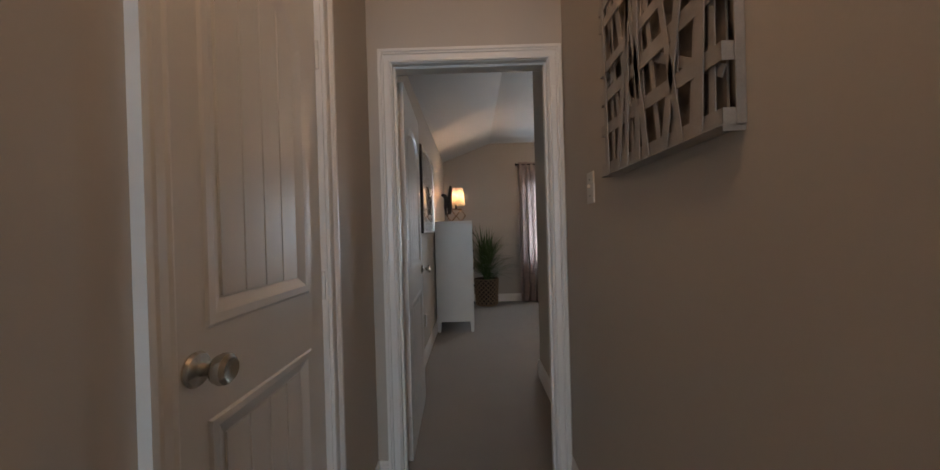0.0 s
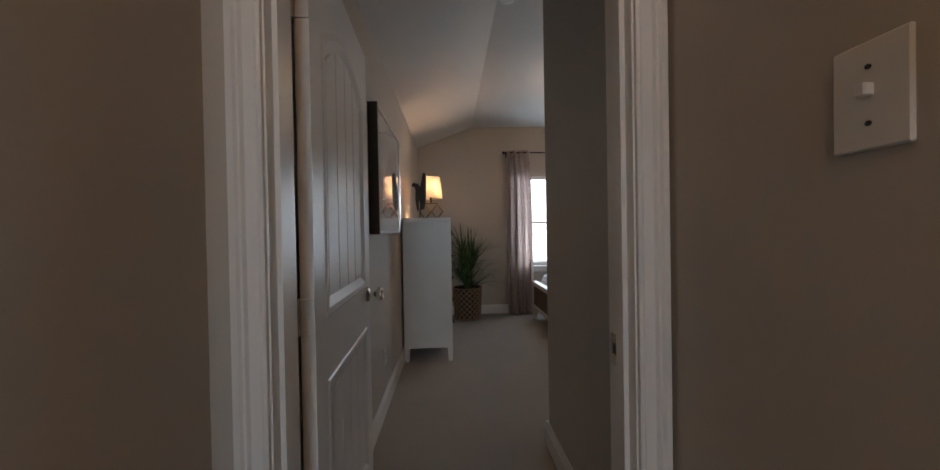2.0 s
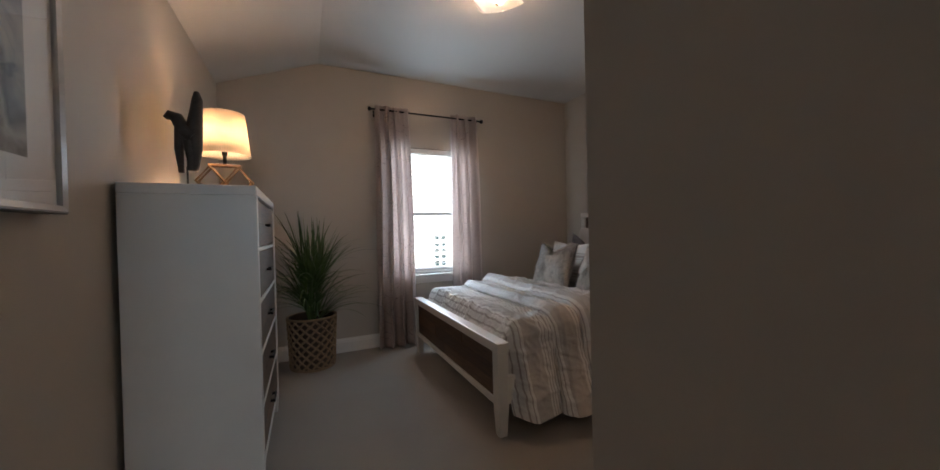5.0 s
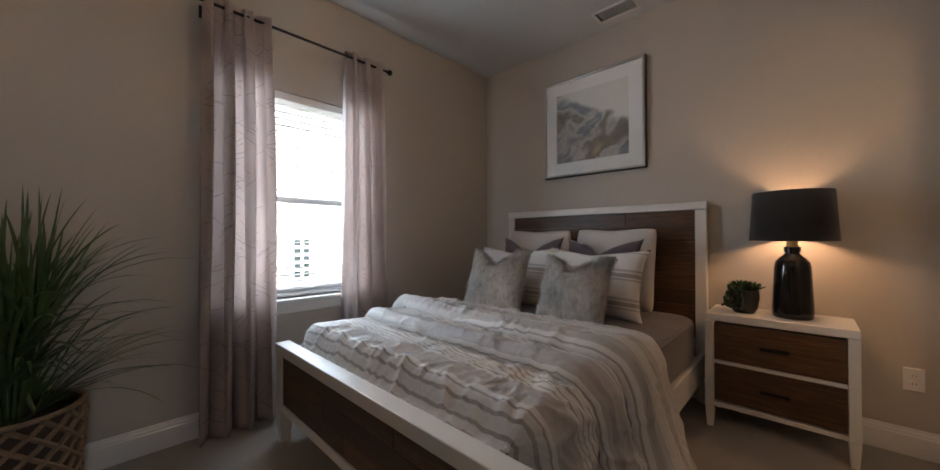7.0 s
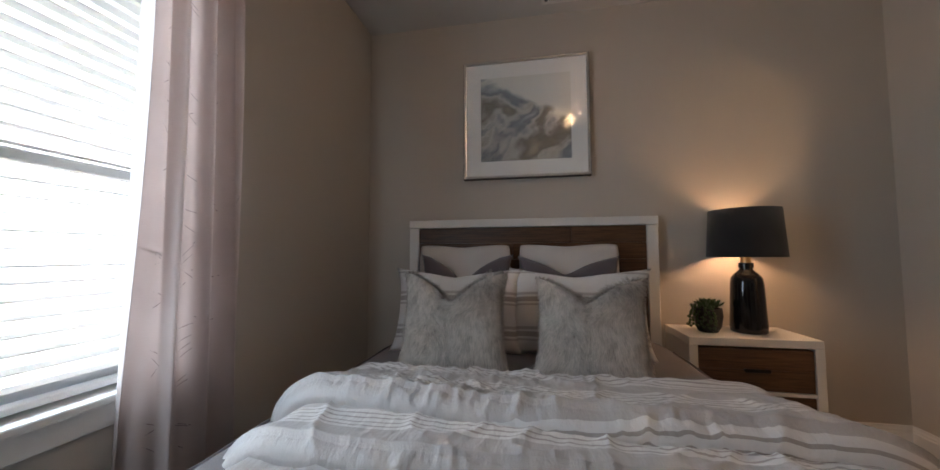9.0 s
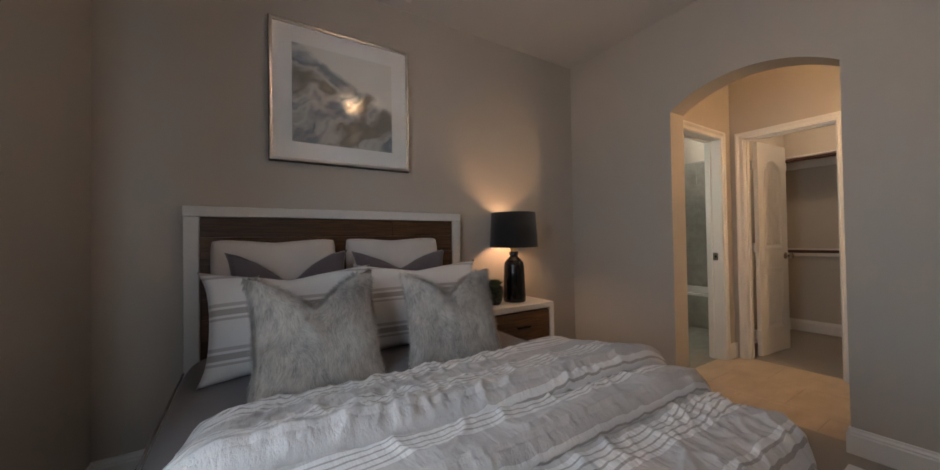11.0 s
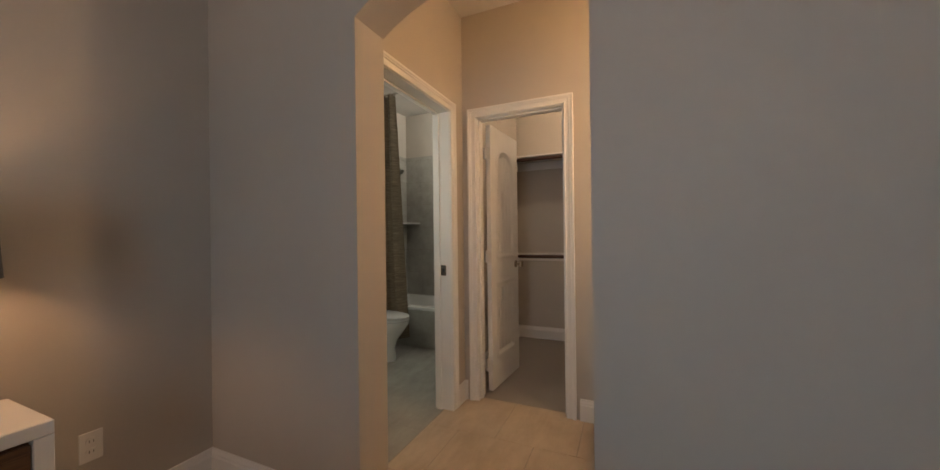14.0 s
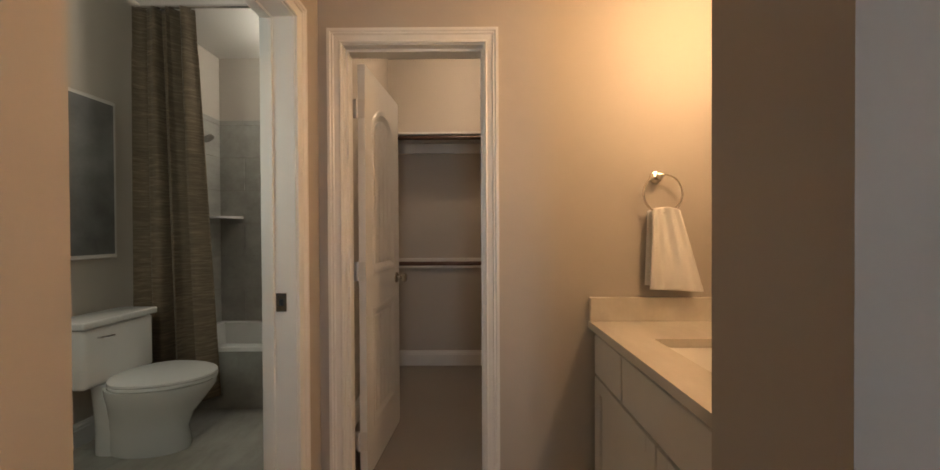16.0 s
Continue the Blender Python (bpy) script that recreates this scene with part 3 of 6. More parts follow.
TEAL = plain("teal_shutter", (0.10, 0.20, 0.19), 0.5)
DARK_PANE = plain("dark_window", (0.03, 0.055, 0.06), 0.1)
for wx0, wx1, wz0, wz1, bars in ((3.80, 4.13, 0.20, 1.05, 5),):
    wn = put("window", box(B(), (wx0 - 0.06, 11.93, wz0 - 0.06), (wx1 + 0.06, 11.975, wz1 + 0.06)), SIDING, house)
    put("pane", box(B(), (wx0, 11.915, wz0), (wx1, 11.935, wz1)), DARK_PANE, wn, "dark reflecting pane")
    put("muntin", box(B(), ((wx0 + wx1) / 2 - 0.03, 11.895, wz0), ((wx0 + wx1) / 2 + 0.03, 11.914, wz1)), SIDING, wn)
    for i in range(1, bars):
        z = wz0 + (wz1 - wz0) * i / bars
        put("muntin", box(B(), (wx0, 11.893, z - 0.035), (wx1, 11.912, z + 0.035)), SIDING, wn)


def curtain_material():
    k = Nodes("blush_sheer_linen")
    weave = k.noise(420.0, 2.0, 0.6, (1.0, 1.0, 0.5))
    big = k.noise(3.0, 3.0)
    base = k.ramp(big, [(0.3, (0.54, 0.462, 0.435)), (0.7, (0.63, 0.546, 0.515))])
    c = base
    k.colour(c)
    k.set(Roughness=0.85, Sheen_Weight=0.2)
    k.bump(weave, 0.25, 0.002)
    tr = k.n("ShaderNodeBsdfTranslucent")
    k.link(c, tr.inputs[0])
    mx = k.n("ShaderNodeMixShader")
    mx.inputs[0].default_value = 0.52
    k.link(k.b.outputs[0], mx.inputs[1])
    k.link(tr.outputs[0], mx.inputs[2])
    k.link(mx.outputs[0], k.t.nodes["Material Output"].inputs[0])
    return k.m


CURTAIN = curtain_material()
STITCH = plain("taupe_embroidery", (0.27, 0.21, 0.195), 0.8, vary=0.1)


def curtain(x0, x1, top, label, folds, seed, lean):
    rnd = random.Random(seed)
    ph = [rnd.uniform(0, 6.28) for _ in range(4)]
    c = thing("curtain", ((x0 + x1) / 2, NORTH - 0.11, 0.02), label, "curtain", "window curtains")

    def place(u, v):
        z = 0.012 + (top - 0.012) * v
        spread = 1.0 + 0.10 * (1 - v) ** 0.7
        mid = (x0 + x1) / 2
        x = mid + (u - 0.5) * (x1 - x0) * spread + lean * (1 - v) * (u)
        uu = u + 0.02 * math.sin(5 * v + ph[0])
        a = 0.052 * (0.66 + 0.38 * (1 - v)) if v < 0.93 else 0.018
        th = 2 * math.pi * folds * uu + ph[1] + 0.5 * math.sin(2.1 * v + ph[2])
        wob = a * math.sin(th + 0.55 * math.sin(th)) + 0.009 * math.sin(2 * math.pi * folds * 2.3 * uu + ph[3] + 1.5 * v)
        if v > 0.94:
            wob += 0.004 * math.sin(60 * u + ph[0])
        return (x + 0.008 * math.sin(2 * math.pi * folds * u * 2 + ph[2]), NORTH - 0.115 + wob, z)

    bm = sheet(B(), place, 150, 60)
    uv = bm.loops.layers.uv.new("cloth")
    for f in bm.faces:
        for lp in f.loops:
            lp[uv].uv = (lp.vert.co.x * 1.9, lp.vert.co.z)
    ob = put("cloth", bm, CURTAIN, c, smooth=180)
    md = ob.modifiers.new("thickness", "SOLIDIFY")
    md.thickness = 0.0015
    lines = B()
    for _ in range(230):
        u, v = rnd.uniform(0.03, 0.97), rnd.uniform(0.02, 0.97)
        ang, ln = rnd.choice((-1, 1)) * rnd.uniform(0.25, 0.95), rnd.uniform(0.05, 0.115)
        du, dv = math.cos(ang) * ln / ((x1 - x0) * 1.9), math.sin(ang) * ln / top
        prev = None
        for i in range(9):
            uu, vv = min(max(u + du * i / 8, 0.01), 0.99), min(max(v + dv * i / 8, 0.0), 0.98)
            p, q = Vector(place(uu, vv)), Vector(place(uu, min(vv + 0.0012, 1.0)))
            row = [lines.verts.new(w + Vector((0, s, 0))) for s in (-0.0016,) for w in (p, q)]
            if prev:
                lines.faces.new((prev[0], row[0], row[1], prev[1]))
            prev = row
    tagged(put("stitched_line", lines, STITCH, c, "taupe stitched twig lines"), kind="stuff")
    return c


curtain(1.130, 1.470, 2.400, "blush patterned linen curtain gathered beside the window", 3.6, 3, 0.04)
curtain(1.930, 2.255, 2.400, "blush patterned linen curtain gathered at the window's other side", 3.3, 8, 0.05)
rod = thing("curtain_rod", (1.70, NORTH - 0.115, 2.362), "black iron curtain rod with square finials above the window", "curtain rod")
put("rod", tube(B(), [(1.118, NORTH - 0.115, 2.362), (2.270, NORTH - 0.115, 2.362)], 0.0085, 12), BLACK_METAL, rod, smooth=40)
for x, s in ((1.118, -1), (2.270, 1)):
    fin = lathe(B(), [(0.010, 0.0), (0.013, 0.006), (0.009, 0.012), (0.020, 0.022), (0.024, 0.034), (0.018, 0.046), (0.0, 0.048)], 6, (x, NORTH - 0.115, 2.362), Matrix.Rotation(radians(90 * s), 4, "Y"))
    put("finial", fin, BLACK_METAL, rod)
    br = tube(B(), [(x - 0.03 * s, NORTH, 2.352), (x - 0.03 * s, NORTH - 0.115, 2.352)], 0.006, 8)
    box(br, (x - 0.03 * s - 0.012, NORTH - 0.006, 2.317), (x - 0.03 * s + 0.012, NORTH, 2.387), 0.002)
    put("bracket", br, BLACK_METAL, rod)

# ---- the bed ----


def planks(parent, name, y0, y1, z0, z1, x0, x1, rows, seed):
    """Rows of walnut boards of uneven lengths, each a piece of its own, lying in a y-z panel."""
    rnd = random.Random(seed)
    h = (z1 - z0) / rows
    for r in range(rows):
        cuts = [y0, y1] if rows == 1 else [y0, y0 + (y1 - y0) * rnd.uniform(0.3, 0.7), y1]
        for a, b in zip(cuts, cuts[1:]):
            d = rnd.uniform(0, 0.003)
            put(name, box(B(), (x0 - d, a + 0.0008, z0 + r * h + 0.0008), (x1, b - 0.0008, z0 + (r + 1) * h - 0.0008), 0.0012), WALNUT, parent)


def post(bm, x0, x1, y0, y1, top, taper=0.25, leg=0.17):
    """A square post whose lowest part tapers like a leg."""
    cx, cy = (x0 + x1) / 2, (y0 + y1) / 2
    rows = []
    for z, k in ((0.0, 1 - taper), (leg, 1.0), (top, 1.0)):
        rows.append([bm.verts.new((cx + (x - cx) * k, cy + (y - cy) * k, z)) for x, y in ((x0, y0), (x1, y0), (x1, y1), (x0, y1))])
    for p, q in zip(rows, rows[1:]):
        for i in range(4):
            bm.faces.new((p[i], p[(i + 1) % 4], q[(i + 1) % 4], q[i]))
    bm.faces.new(rows[0][::-1])
    bm.faces.new(rows[-1])
    bmesh.ops.bevel(bm, geom=[e for e in bm.edges], offset=0.003, segments=1, affect="EDGES")
    return bm


BY0, BY1, FX, HX = 4.06, 5.676, 1.425, 3.495
bed = thing("bed", (2.45, (BY0 + BY1) / 2, 0), "white-framed wooden bed with dark walnut plank panels", "bed")
for y in (BY0, BY1 - 0.065):
    put("leg", post(B(), FX, FX + 0.065, y, y + 0.065, 0.47), LACQUER, bed, "white tapered leg")
    put("headboard_post", post(B(), HX, HX + 0.06, y, y + 0.065, 1.275), LACQUER, bed)
put("footboard_cap", box(B(), (FX - 0.004, BY0 - 0.004, 0.47), (FX + 0.072, BY1 + 0.004, 0.524), 0.004, 2), LACQUER, bed)
put("footboard_rail", box(B(), (FX + 0.006, BY0 + 0.066, 0.165), (FX + 0.06, BY1 - 0.066, 0.205), 0.003), LACQUER, bed)
planks(bed, "plank", BY0 + 0.066, BY1 - 0.066, 0.206, 0.469, FX + 0.016, FX + 0.05, 3, 5)
put("headboard_cap", box(B(), (HX - 0.003, BY0 - 0.003, 1.276), (HX + 0.063, BY1 + 0.003, 1.33), 0.004, 2), LACQUER, bed)
planks(bed, "plank", BY0 + 0.066, BY1 - 0.066, 0.42, 1.275, HX + 0.014, HX + 0.045, 8, 11)
for y in (BY0 + 0.012, BY1 - 0.045):
    put("side_rail", box(B(), (FX + 0.066, y, 0.175), (HX - 0.001, y + 0.03, 0.33), 0.003), LACQUER, bed)
put("slat_base", box(B(), (FX + 0.07, BY0 + 0.044, 0.26), (HX - 0.002, BY1 - 0.046, 0.30)), LACQUER, bed)


def cloth(name, a, b, rough=0.85, grain=700.0, sheen=0.25, bump=0.3, scale=5.0):
    k = Nodes(name)
    wv, big = k.noise(grain, 2.0), k.noise(scale, 4.0)
    k.colour(k.mix(0.3, k.ramp(big, [(0.3, a), (0.7, b)]), k.ramp(wv, [(0.3, a), (0.7, b)])))
    k.set(Roughness=rough, Sheen_Weight=sheen)
    k.bump(wv, bump, 0.0015)
    return k.m


SHEET = cloth("slate_sheet", (0.105, 0.09, 0.095), (0.135, 0.12, 0.125))
PLUM = cloth("plum_linen", (0.085, 0.068, 0.078), (0.115, 0.095, 0.105))
QUILT_WHITE = cloth("white_quilted_cotton", (0.53, 0.495, 0.475), (0.61, 0.575, 0.55), bump=0.5, grain=260)
TOWEL = cloth("white_terry", (0.74, 0.72, 0.69), (0.80, 0.78, 0.75), bump=0.8, grain=420)

mat_ = thing("mattress", (2.45, 4.87, 0.30), "thick mattress in a slate-grey fitted sheet on the bed", "mattress")


def soft_box(u, v):
    a, b = 2 * math.pi * u, math.pi * (v - 0.5)
    e = 0.16

    def sg(c, p):
        return math.copysign(abs(c) ** p, c)

    x = 2.53 + 0.93 * sg(math.cos(b), e) * sg(math.cos(a), e)
    y = (BY0 + BY1) / 2 + 0.78 * sg(math.cos(b), e) * sg(math.sin(a), e)
    z = 0.450 + 0.148 * sg(math.sin(b), 0.3)
    return (x, y, z + 0.004 * noise.noise((x * 5, y * 5, 0)))


put("cover", sheet(B(), soft_box, 96, 28, True), SHEET, mat_, smooth=180)
for side in (-1, 1):
    y = (BY0 + BY1) / 2 + side * 0.777
    put("piping", tube(B(), [(1.72 + 0.1 * i, y, 0.565 + 0.003 * math.sin(2.1 * i)) for i in range(16)], 0.005, 6), SHEET, mat_, "seam piping of the sheet")


def stripe_material(name, period, stops, rough=0.6, crinkle=True):
    """Woven stripes along the cloth's own u, in metres."""
    k = Nodes(name)
    uv = k.n("ShaderNodeTexCoord").outputs["UV"]
    sep = k.n("ShaderNodeSeparateXYZ")
    k.link(uv, sep.inputs[0])
    s = k.math("FRACT", k.math("DIVIDE", sep.outputs[0], period))
    c = k.ramp(s, stops, "CONSTANT")
    fade = k.noise(9.0, 5.0)
    c = k.mix(0.10, c, k.ramp(fade, [(0.3, (0.42, 0.40, 0.39)), (0.7, (0.70, 0.68, 0.67))]))
    k.colour(c)
    k.set(Roughness=rough, Sheen_Weight=0.25)
    weave = k.noise(650.0, 2.0)
    n1 = k.bump(weave, 0.2, 0.0015)
    if crinkle:
        cr = k.noise(26.0, 6.0, 0.62, (0.45, 1.5, 1.0))
        k.bump(cr, 0.55, 0.016, n1)
    return k.m


W_, G_, T_ = (0.70, 0.675, 0.66), (0.44, 0.405, 0.39), (0.35, 0.31, 0.29)
DUVET = stripe_material("striped_comforter", 0.205, [(0.0, G_), (0.30, W_), (0.37, T_), (0.40, W_), (0.47, T_), (0.50, W_), (0.58, T_), (0.61, W_), (0.68, T_), (0.71, W_), (0.78, G_)], 0.48)
SHAM = stripe_material("striped_sham", 0.17, [(0.0, W_), (0.34, G_), (0.40, W_), (0.46, T_), (0.60, W_), (0.66, G_), (0.74, W_)], 0.7, False)


def comforter():
    c = thing("comforter", (2.1, 4.87, 0.6), "crinkled grey and white striped comforter folded across the bed", "comforter")
    x0, x1 = 1.508, 2.66
    near, far, rad = BY0 + 0.03, BY1 - 0.17, 0.085
    hang_n, hang_f = 0.40, 0.16
    arc = rad * math.pi / 2
    top = (far - near) - 2 * rad
    total = hang_n + arc + top + arc + hang_f

    def smooth(a, b, t):
        t = min(1.0, max(0.0, (t - a) / (b - a)))
        return t * t * (3 - 2 * t)

    def layer(u0, u1, lift, roll, lip_at, seed, wr, name, du):
        """One thickness of the cloth from u0(v) to u1(v); roll: how far its foot edge is rolled under."""

        def place(u, v):
            s = v * total
            if s < hang_n:
                y, z, ny, nz = near, -rad - (hang_n - s), -1.0, 0.0
            elif s < hang_n + arc:
                a = (s - hang_n) / rad
                y, z, ny, nz = near + rad - rad * math.cos(a), -rad + rad * math.sin(a), -math.cos(a), math.sin(a)
            elif s < hang_n + arc + top:
                y, z, ny, nz = near + rad + (s - hang_n - arc), 0.0, 0.0, 1.0
            elif s < hang_n + 2 * arc + top:
                a = (s - hang_n - arc - top) / rad
                y, z, ny, nz = far - rad + rad * math.sin(a), -rad + rad * math.cos(a), math.sin(a), math.cos(a)
            else:
                y, z, ny, nz = far, -rad - (s - hang_n - 2 * arc - top), 1.0, 0.0
            a0, a1 = u0(v), u1(v)
            out = lift
            if roll and u < 0.16:
                ang = math.pi * (1 - u / 0.16)
                x = a0 + roll - roll * math.sin(ang) * 1.0
                out = lift - roll * (1 - math.cos(ang)) * 1.0
            else:
                q = (u - 0.16) / 0.84 if roll else u
                x = a0 + roll + (a1 - a0 - roll) * q
                out = lift - ((0.05 if lift > 0.1 else 0.02) * min(1.0, q * 1.3) if roll else 0.0) + roll * 0.35 * math.exp(-(((q - 0.02) / 0.10) ** 2))
                if lip_at:
                    out -= lip_at * smooth(0.90, 1.0, q)
                if not roll:
                    out -= 0.125 * (1 - smooth(0.0, 0.13, q)) ** 1.6
                    if s > hang_n + arc:
                        y += 0.14 * (1 - smooth(0.0, 0.45, q)) * min(1.0, (s - hang_n - arc) / top)
            k = noise.noise((x * 3.2 + seed, s * 2.3, seed)) * 0.008
            # crinkles that run across the stripes in patches, with broader diagonal creases under them
            patch = min(1.3, max(0.15, 0.75 + 1.6 * noise.noise((x * 2.6 - seed, s * 2.1, 3.3))))
            k += 1.1 * wr * ((1 - abs(noise.noise((x * 5.0 + 2.2 * s + seed, s * 6.5 - 2.5 * x, 1.7)))) ** 6 - 0.2)
            k += 0.9 * patch * wr * ((1 - abs(noise.noise((x * 7 - 4 * s, s * 15 + seed + 4 * x, 4.1)))) ** 5 - 0.25)
            k += 0.6 * patch * wr * ((1 - abs(noise.noise((x * 17 + 7 * s, s * 25 + seed - 5 * x, 9.2)))) ** 3 - 0.4)
            flare = 0.12 * (1 - s / hang_n) ** 1.2 if s < hang_n else 0.0
            fold = 0.030 * (1 - s / hang_n) * math.sin(9 * x + seed) if s < hang_n else 0.0
            d = out + k + fold
            return (x, y + ny * d - flare, 0.599 + z + nz * d + (0.03 * flare if s < hang_n else 0))

        bm = sheet(B(), place, du, 300)
        uv = bm.loops.layers.uv.new("cloth")
        bm.verts.index_update()
        nv = 301
        for f in bm.faces:
            for lp in f.loops:
                i, j = divmod(lp.vert.index, nv)
                a0, a1 = u0(j / 300), u1(j / 300)
                lp[uv].uv = (a0 + (a1 - a0) * i / du + seed * 0.11, j / 300 * total)
        ob = put(name, bm, DUVET, c, smooth=180)
        md = ob.modifiers.new("thickness", "SOLIDIFY")
        md.thickness, md.offset = 0.012, -1

    def sway(base, slope, amp, ph):
        return lambda v: base + slope * (v - 0.5) + amp * math.sin(5.5 * v + ph)

    layer(lambda v: x0, sway(2.25, 0.05, 0.0, 0), 0.024, 0.0, 0.0, 0.0, 0.0125, "cover", 150)
    layer(sway(1.82, 0.13, 0.022, 0.6), sway(2.42, -0.02, 0.015, 1.0), 0.072, 0.040, 0.03, 3.0, 0.0105, "lower_fold", 130)
    layer(sway(2.02, 0.13, 0.022, 2.0), sway(2.50, -0.07, 0.02, 2.5), 0.116, 0.042, 0.05, 7.0, 0.0105, "upper_fold", 130)


comforter()


def pillow_shape(w, h, t, chop=0.0, ear=0.03, seed=0, pin=0.06):
    """A stuffed square pillow, its lower edge at z = 0, its thickness along x."""

    def at(u, v, side):
        a, b = 2 * u - 1, 2 * v - 1
        r = (1 - abs(a) ** 2.4) * (1 - abs(b) ** 2.4)
        th = t / 2 * max(r, 0.0) ** 0.42
        th += 0.006 * noise.noise((a * 3 + seed, b * 3, side * 5 + seed)) * (r > 0.02)
        pinch = 1 - pin * (1 - b * b) * abs(a) ** 3
        y = a * w / 2 * pinch * (1 + ear * (abs(a * b)) ** 6)
        zz = b * (1 - pin * (1 - a * a) * abs(b) ** 3) * (1 + ear * abs(a * b) ** 6)
        z = h / 2 * (1 + zz)
        z -= chop * (0.6 * max(0.0, 1 - abs(a - 0.05) / 0.8) + 0.4 * math.exp(-(((a - 0.05) / 0.32) ** 2))) * max(0.0, v) ** 2.6
        return (side * th + 0.02 * chop * v, y, z)

    bm = B()
    for side in (-1, 1):
        sheet(bm, lambda u, v, s=side: at(u, v, s), 40, 40)
    bmesh.ops.remove_doubles(bm, verts=bm.verts, dist=0.0006)
    return bm


def pillow(label, w, h, t, material, place, tilt, yaw, chop, seed, group, part_name="cover"):
    p = thing("throw_pillow" if "fur" in label else "pillow", (0, 0, 0), label, "pillow", group)
    p.matrix_world = Matrix.Translation(AT) @ pose(*place, 0, tilt, yaw)
    soft = material is QUILT_WHITE
    bm = pillow_shape(w, h, t, chop, -0.045 if soft else 0.07, seed, 0.03 if soft else 0.055)
    uv = bm.loops.layers.uv.new("cloth")
    for f in bm.faces:
        for lp in f.loops:
            lp[uv].uv = (lp.vert.co.z, lp.vert.co.y)
    ob = part(part_name, bm, material, p, smooth=180)
    return p, ob


def fur_material():
    k = Nodes("grey_faux_fur")
    big, streak, fine = k.noise(8.0, 5.0, 0.65), k.noise(26.0, 4.0, 0.6, (1.0, 1.3, 0.8)), k.noise(150.0, 3.0)
    sep = k.n("ShaderNodeSeparateXYZ")
    k.link(k.n("ShaderNodeTexCoord").outputs["Object"], sep.inputs[0])
    frost = k.math("SUBTRACT", big, k.math("MULTIPLY", k.math("POWER", k.math("MAXIMUM", k.math("DIVIDE", sep.outputs[2], 0.42), 0.0), 2.5), 0.17))
    c = k.ramp(frost, [(0.24, (0.17, 0.15, 0.135)), (0.36, (0.44, 0.40, 0.355)), (0.46, (0.82, 0.755, 0.685))])
    c = k.mix(0.38, c, k.ramp(streak, [(0.38, (0.12, 0.105, 0.095)), (0.56, (0.74, 0.70, 0.66))]))
    strand = k.n("ShaderNodeNewGeometry").outputs["Random Per Island"]
    c = k.mix(0.4, c, k.ramp(strand, [(0.0, (0.16, 0.14, 0.125)), (0.45, (0.52, 0.47, 0.425)), (1.0, (0.80, 0.74, 0.68))]))
    k.colour(c)
    k.set(Roughness=0.8, Sheen_Weight=0.2)
    k.bump(k.math("ADD", streak, k.math("MULTIPLY", fine, 0.6)), 0.7, 0.008)
    return k.m


FUR = fur_material()


def fur_pillow(label, w, h, t, place, tilt, yaw, chop, seed):
    p, ob = pillow(label, w, h, t, FUR, place, tilt, yaw, chop, seed, "faux fur throw pillows")
    rnd = random.Random(seed)
    faces = list(ob.data.polygons)
    weights = np.cumsum([f.area for f in faces])
    vs, fs = [], []
    for _ in range(22000):
        f = faces[int(np.searchsorted(weights, rnd.random() * weights[-1]))]
        c = sum((Vector(ob.data.vertices[i].co) * r for i, r in zip(f.vertices, np.random.RandomState(rnd.randrange(10**6)).dirichlet([1] * len(f.vertices)))), Vector())
        nrm = Vector(f.normal)
        flow = Vector((0, noise.noise(c * 9) * 0.9, -0.75 + 0.8 * noise.noise(c * 7 + Vector((4, 0, 0)))))
        flow = (flow - nrm * flow.dot(nrm)) + nrm * rnd.uniform(0.25, 0.6)
        tip = c + flow.normalized() * rnd.uniform(0.018, 0.042)
        side = flow.cross(nrm).normalized() * 0.0019
        n = len(vs)
        vs += [c - side, c + side, tip]
        fs.append((n, n + 1, n + 2))
    data = bpy.data.meshes.new("fur")
    data.from_pydata([tuple(v) for v in vs], [], fs)
    data.materials.append(FUR)
    hair = new("fur", data)
    hair.parent = p
    tagged(hair, "long grey-white fur strands", kind="stuff")


AT = Vector((0.03, 0.16, 0.0))
pillow("large white quilted euro pillow against the headboard", 0.60, 0.58, 0.17, QUILT_WHITE, (3.27, 5.10, 0.585), 9, 2, 0.014, 1, "white euro pillows")
pillow("large white quilted euro pillow beside its twin", 0.60, 0.58, 0.17, QUILT_WHITE, (3.28, 4.46, 0.585), 8, -3, 0.012, 2, "white euro pillows")
pillow("dark plum linen pillow behind the striped pillow", 0.52, 0.50, 0.14, PLUM, (3.07, 5.05, 0.59), 13, 3, 0.13, 3, "plum pillows")
pillow("dark plum linen pillow with a chopped top", 0.53, 0.49, 0.14, PLUM, (3.08, 4.48, 0.59), 13, -4, 0.08, 4, "plum pillows")
pillow("grey and white striped sham resting upright", 0.66, 0.42, 0.16, SHAM, (2.885, 5.06, 0.60), 15, 2, 0.03, 5, "striped shams")
pillow("grey and white striped sham beside the fur pillow", 0.66, 0.42, 0.16, SHAM, (2.895, 4.45, 0.60), 15, -4, 0.025, 6, "striped shams")
fur_pillow("grey and white faux fur throw pillow, top dented", 0.455, 0.43, 0.16, (2.59, 5.01, 0.592), 19, 4, 0.125, 7)
fur_pillow("grey faux fur throw pillow with pointed corners", 0.435, 0.405, 0.15, (2.60, 4.435, 0.592), 18, -6, 0.095, 8)

AT = Vector((0, 0, 0))

# ---- nightstand, dresser and what stands on them ----


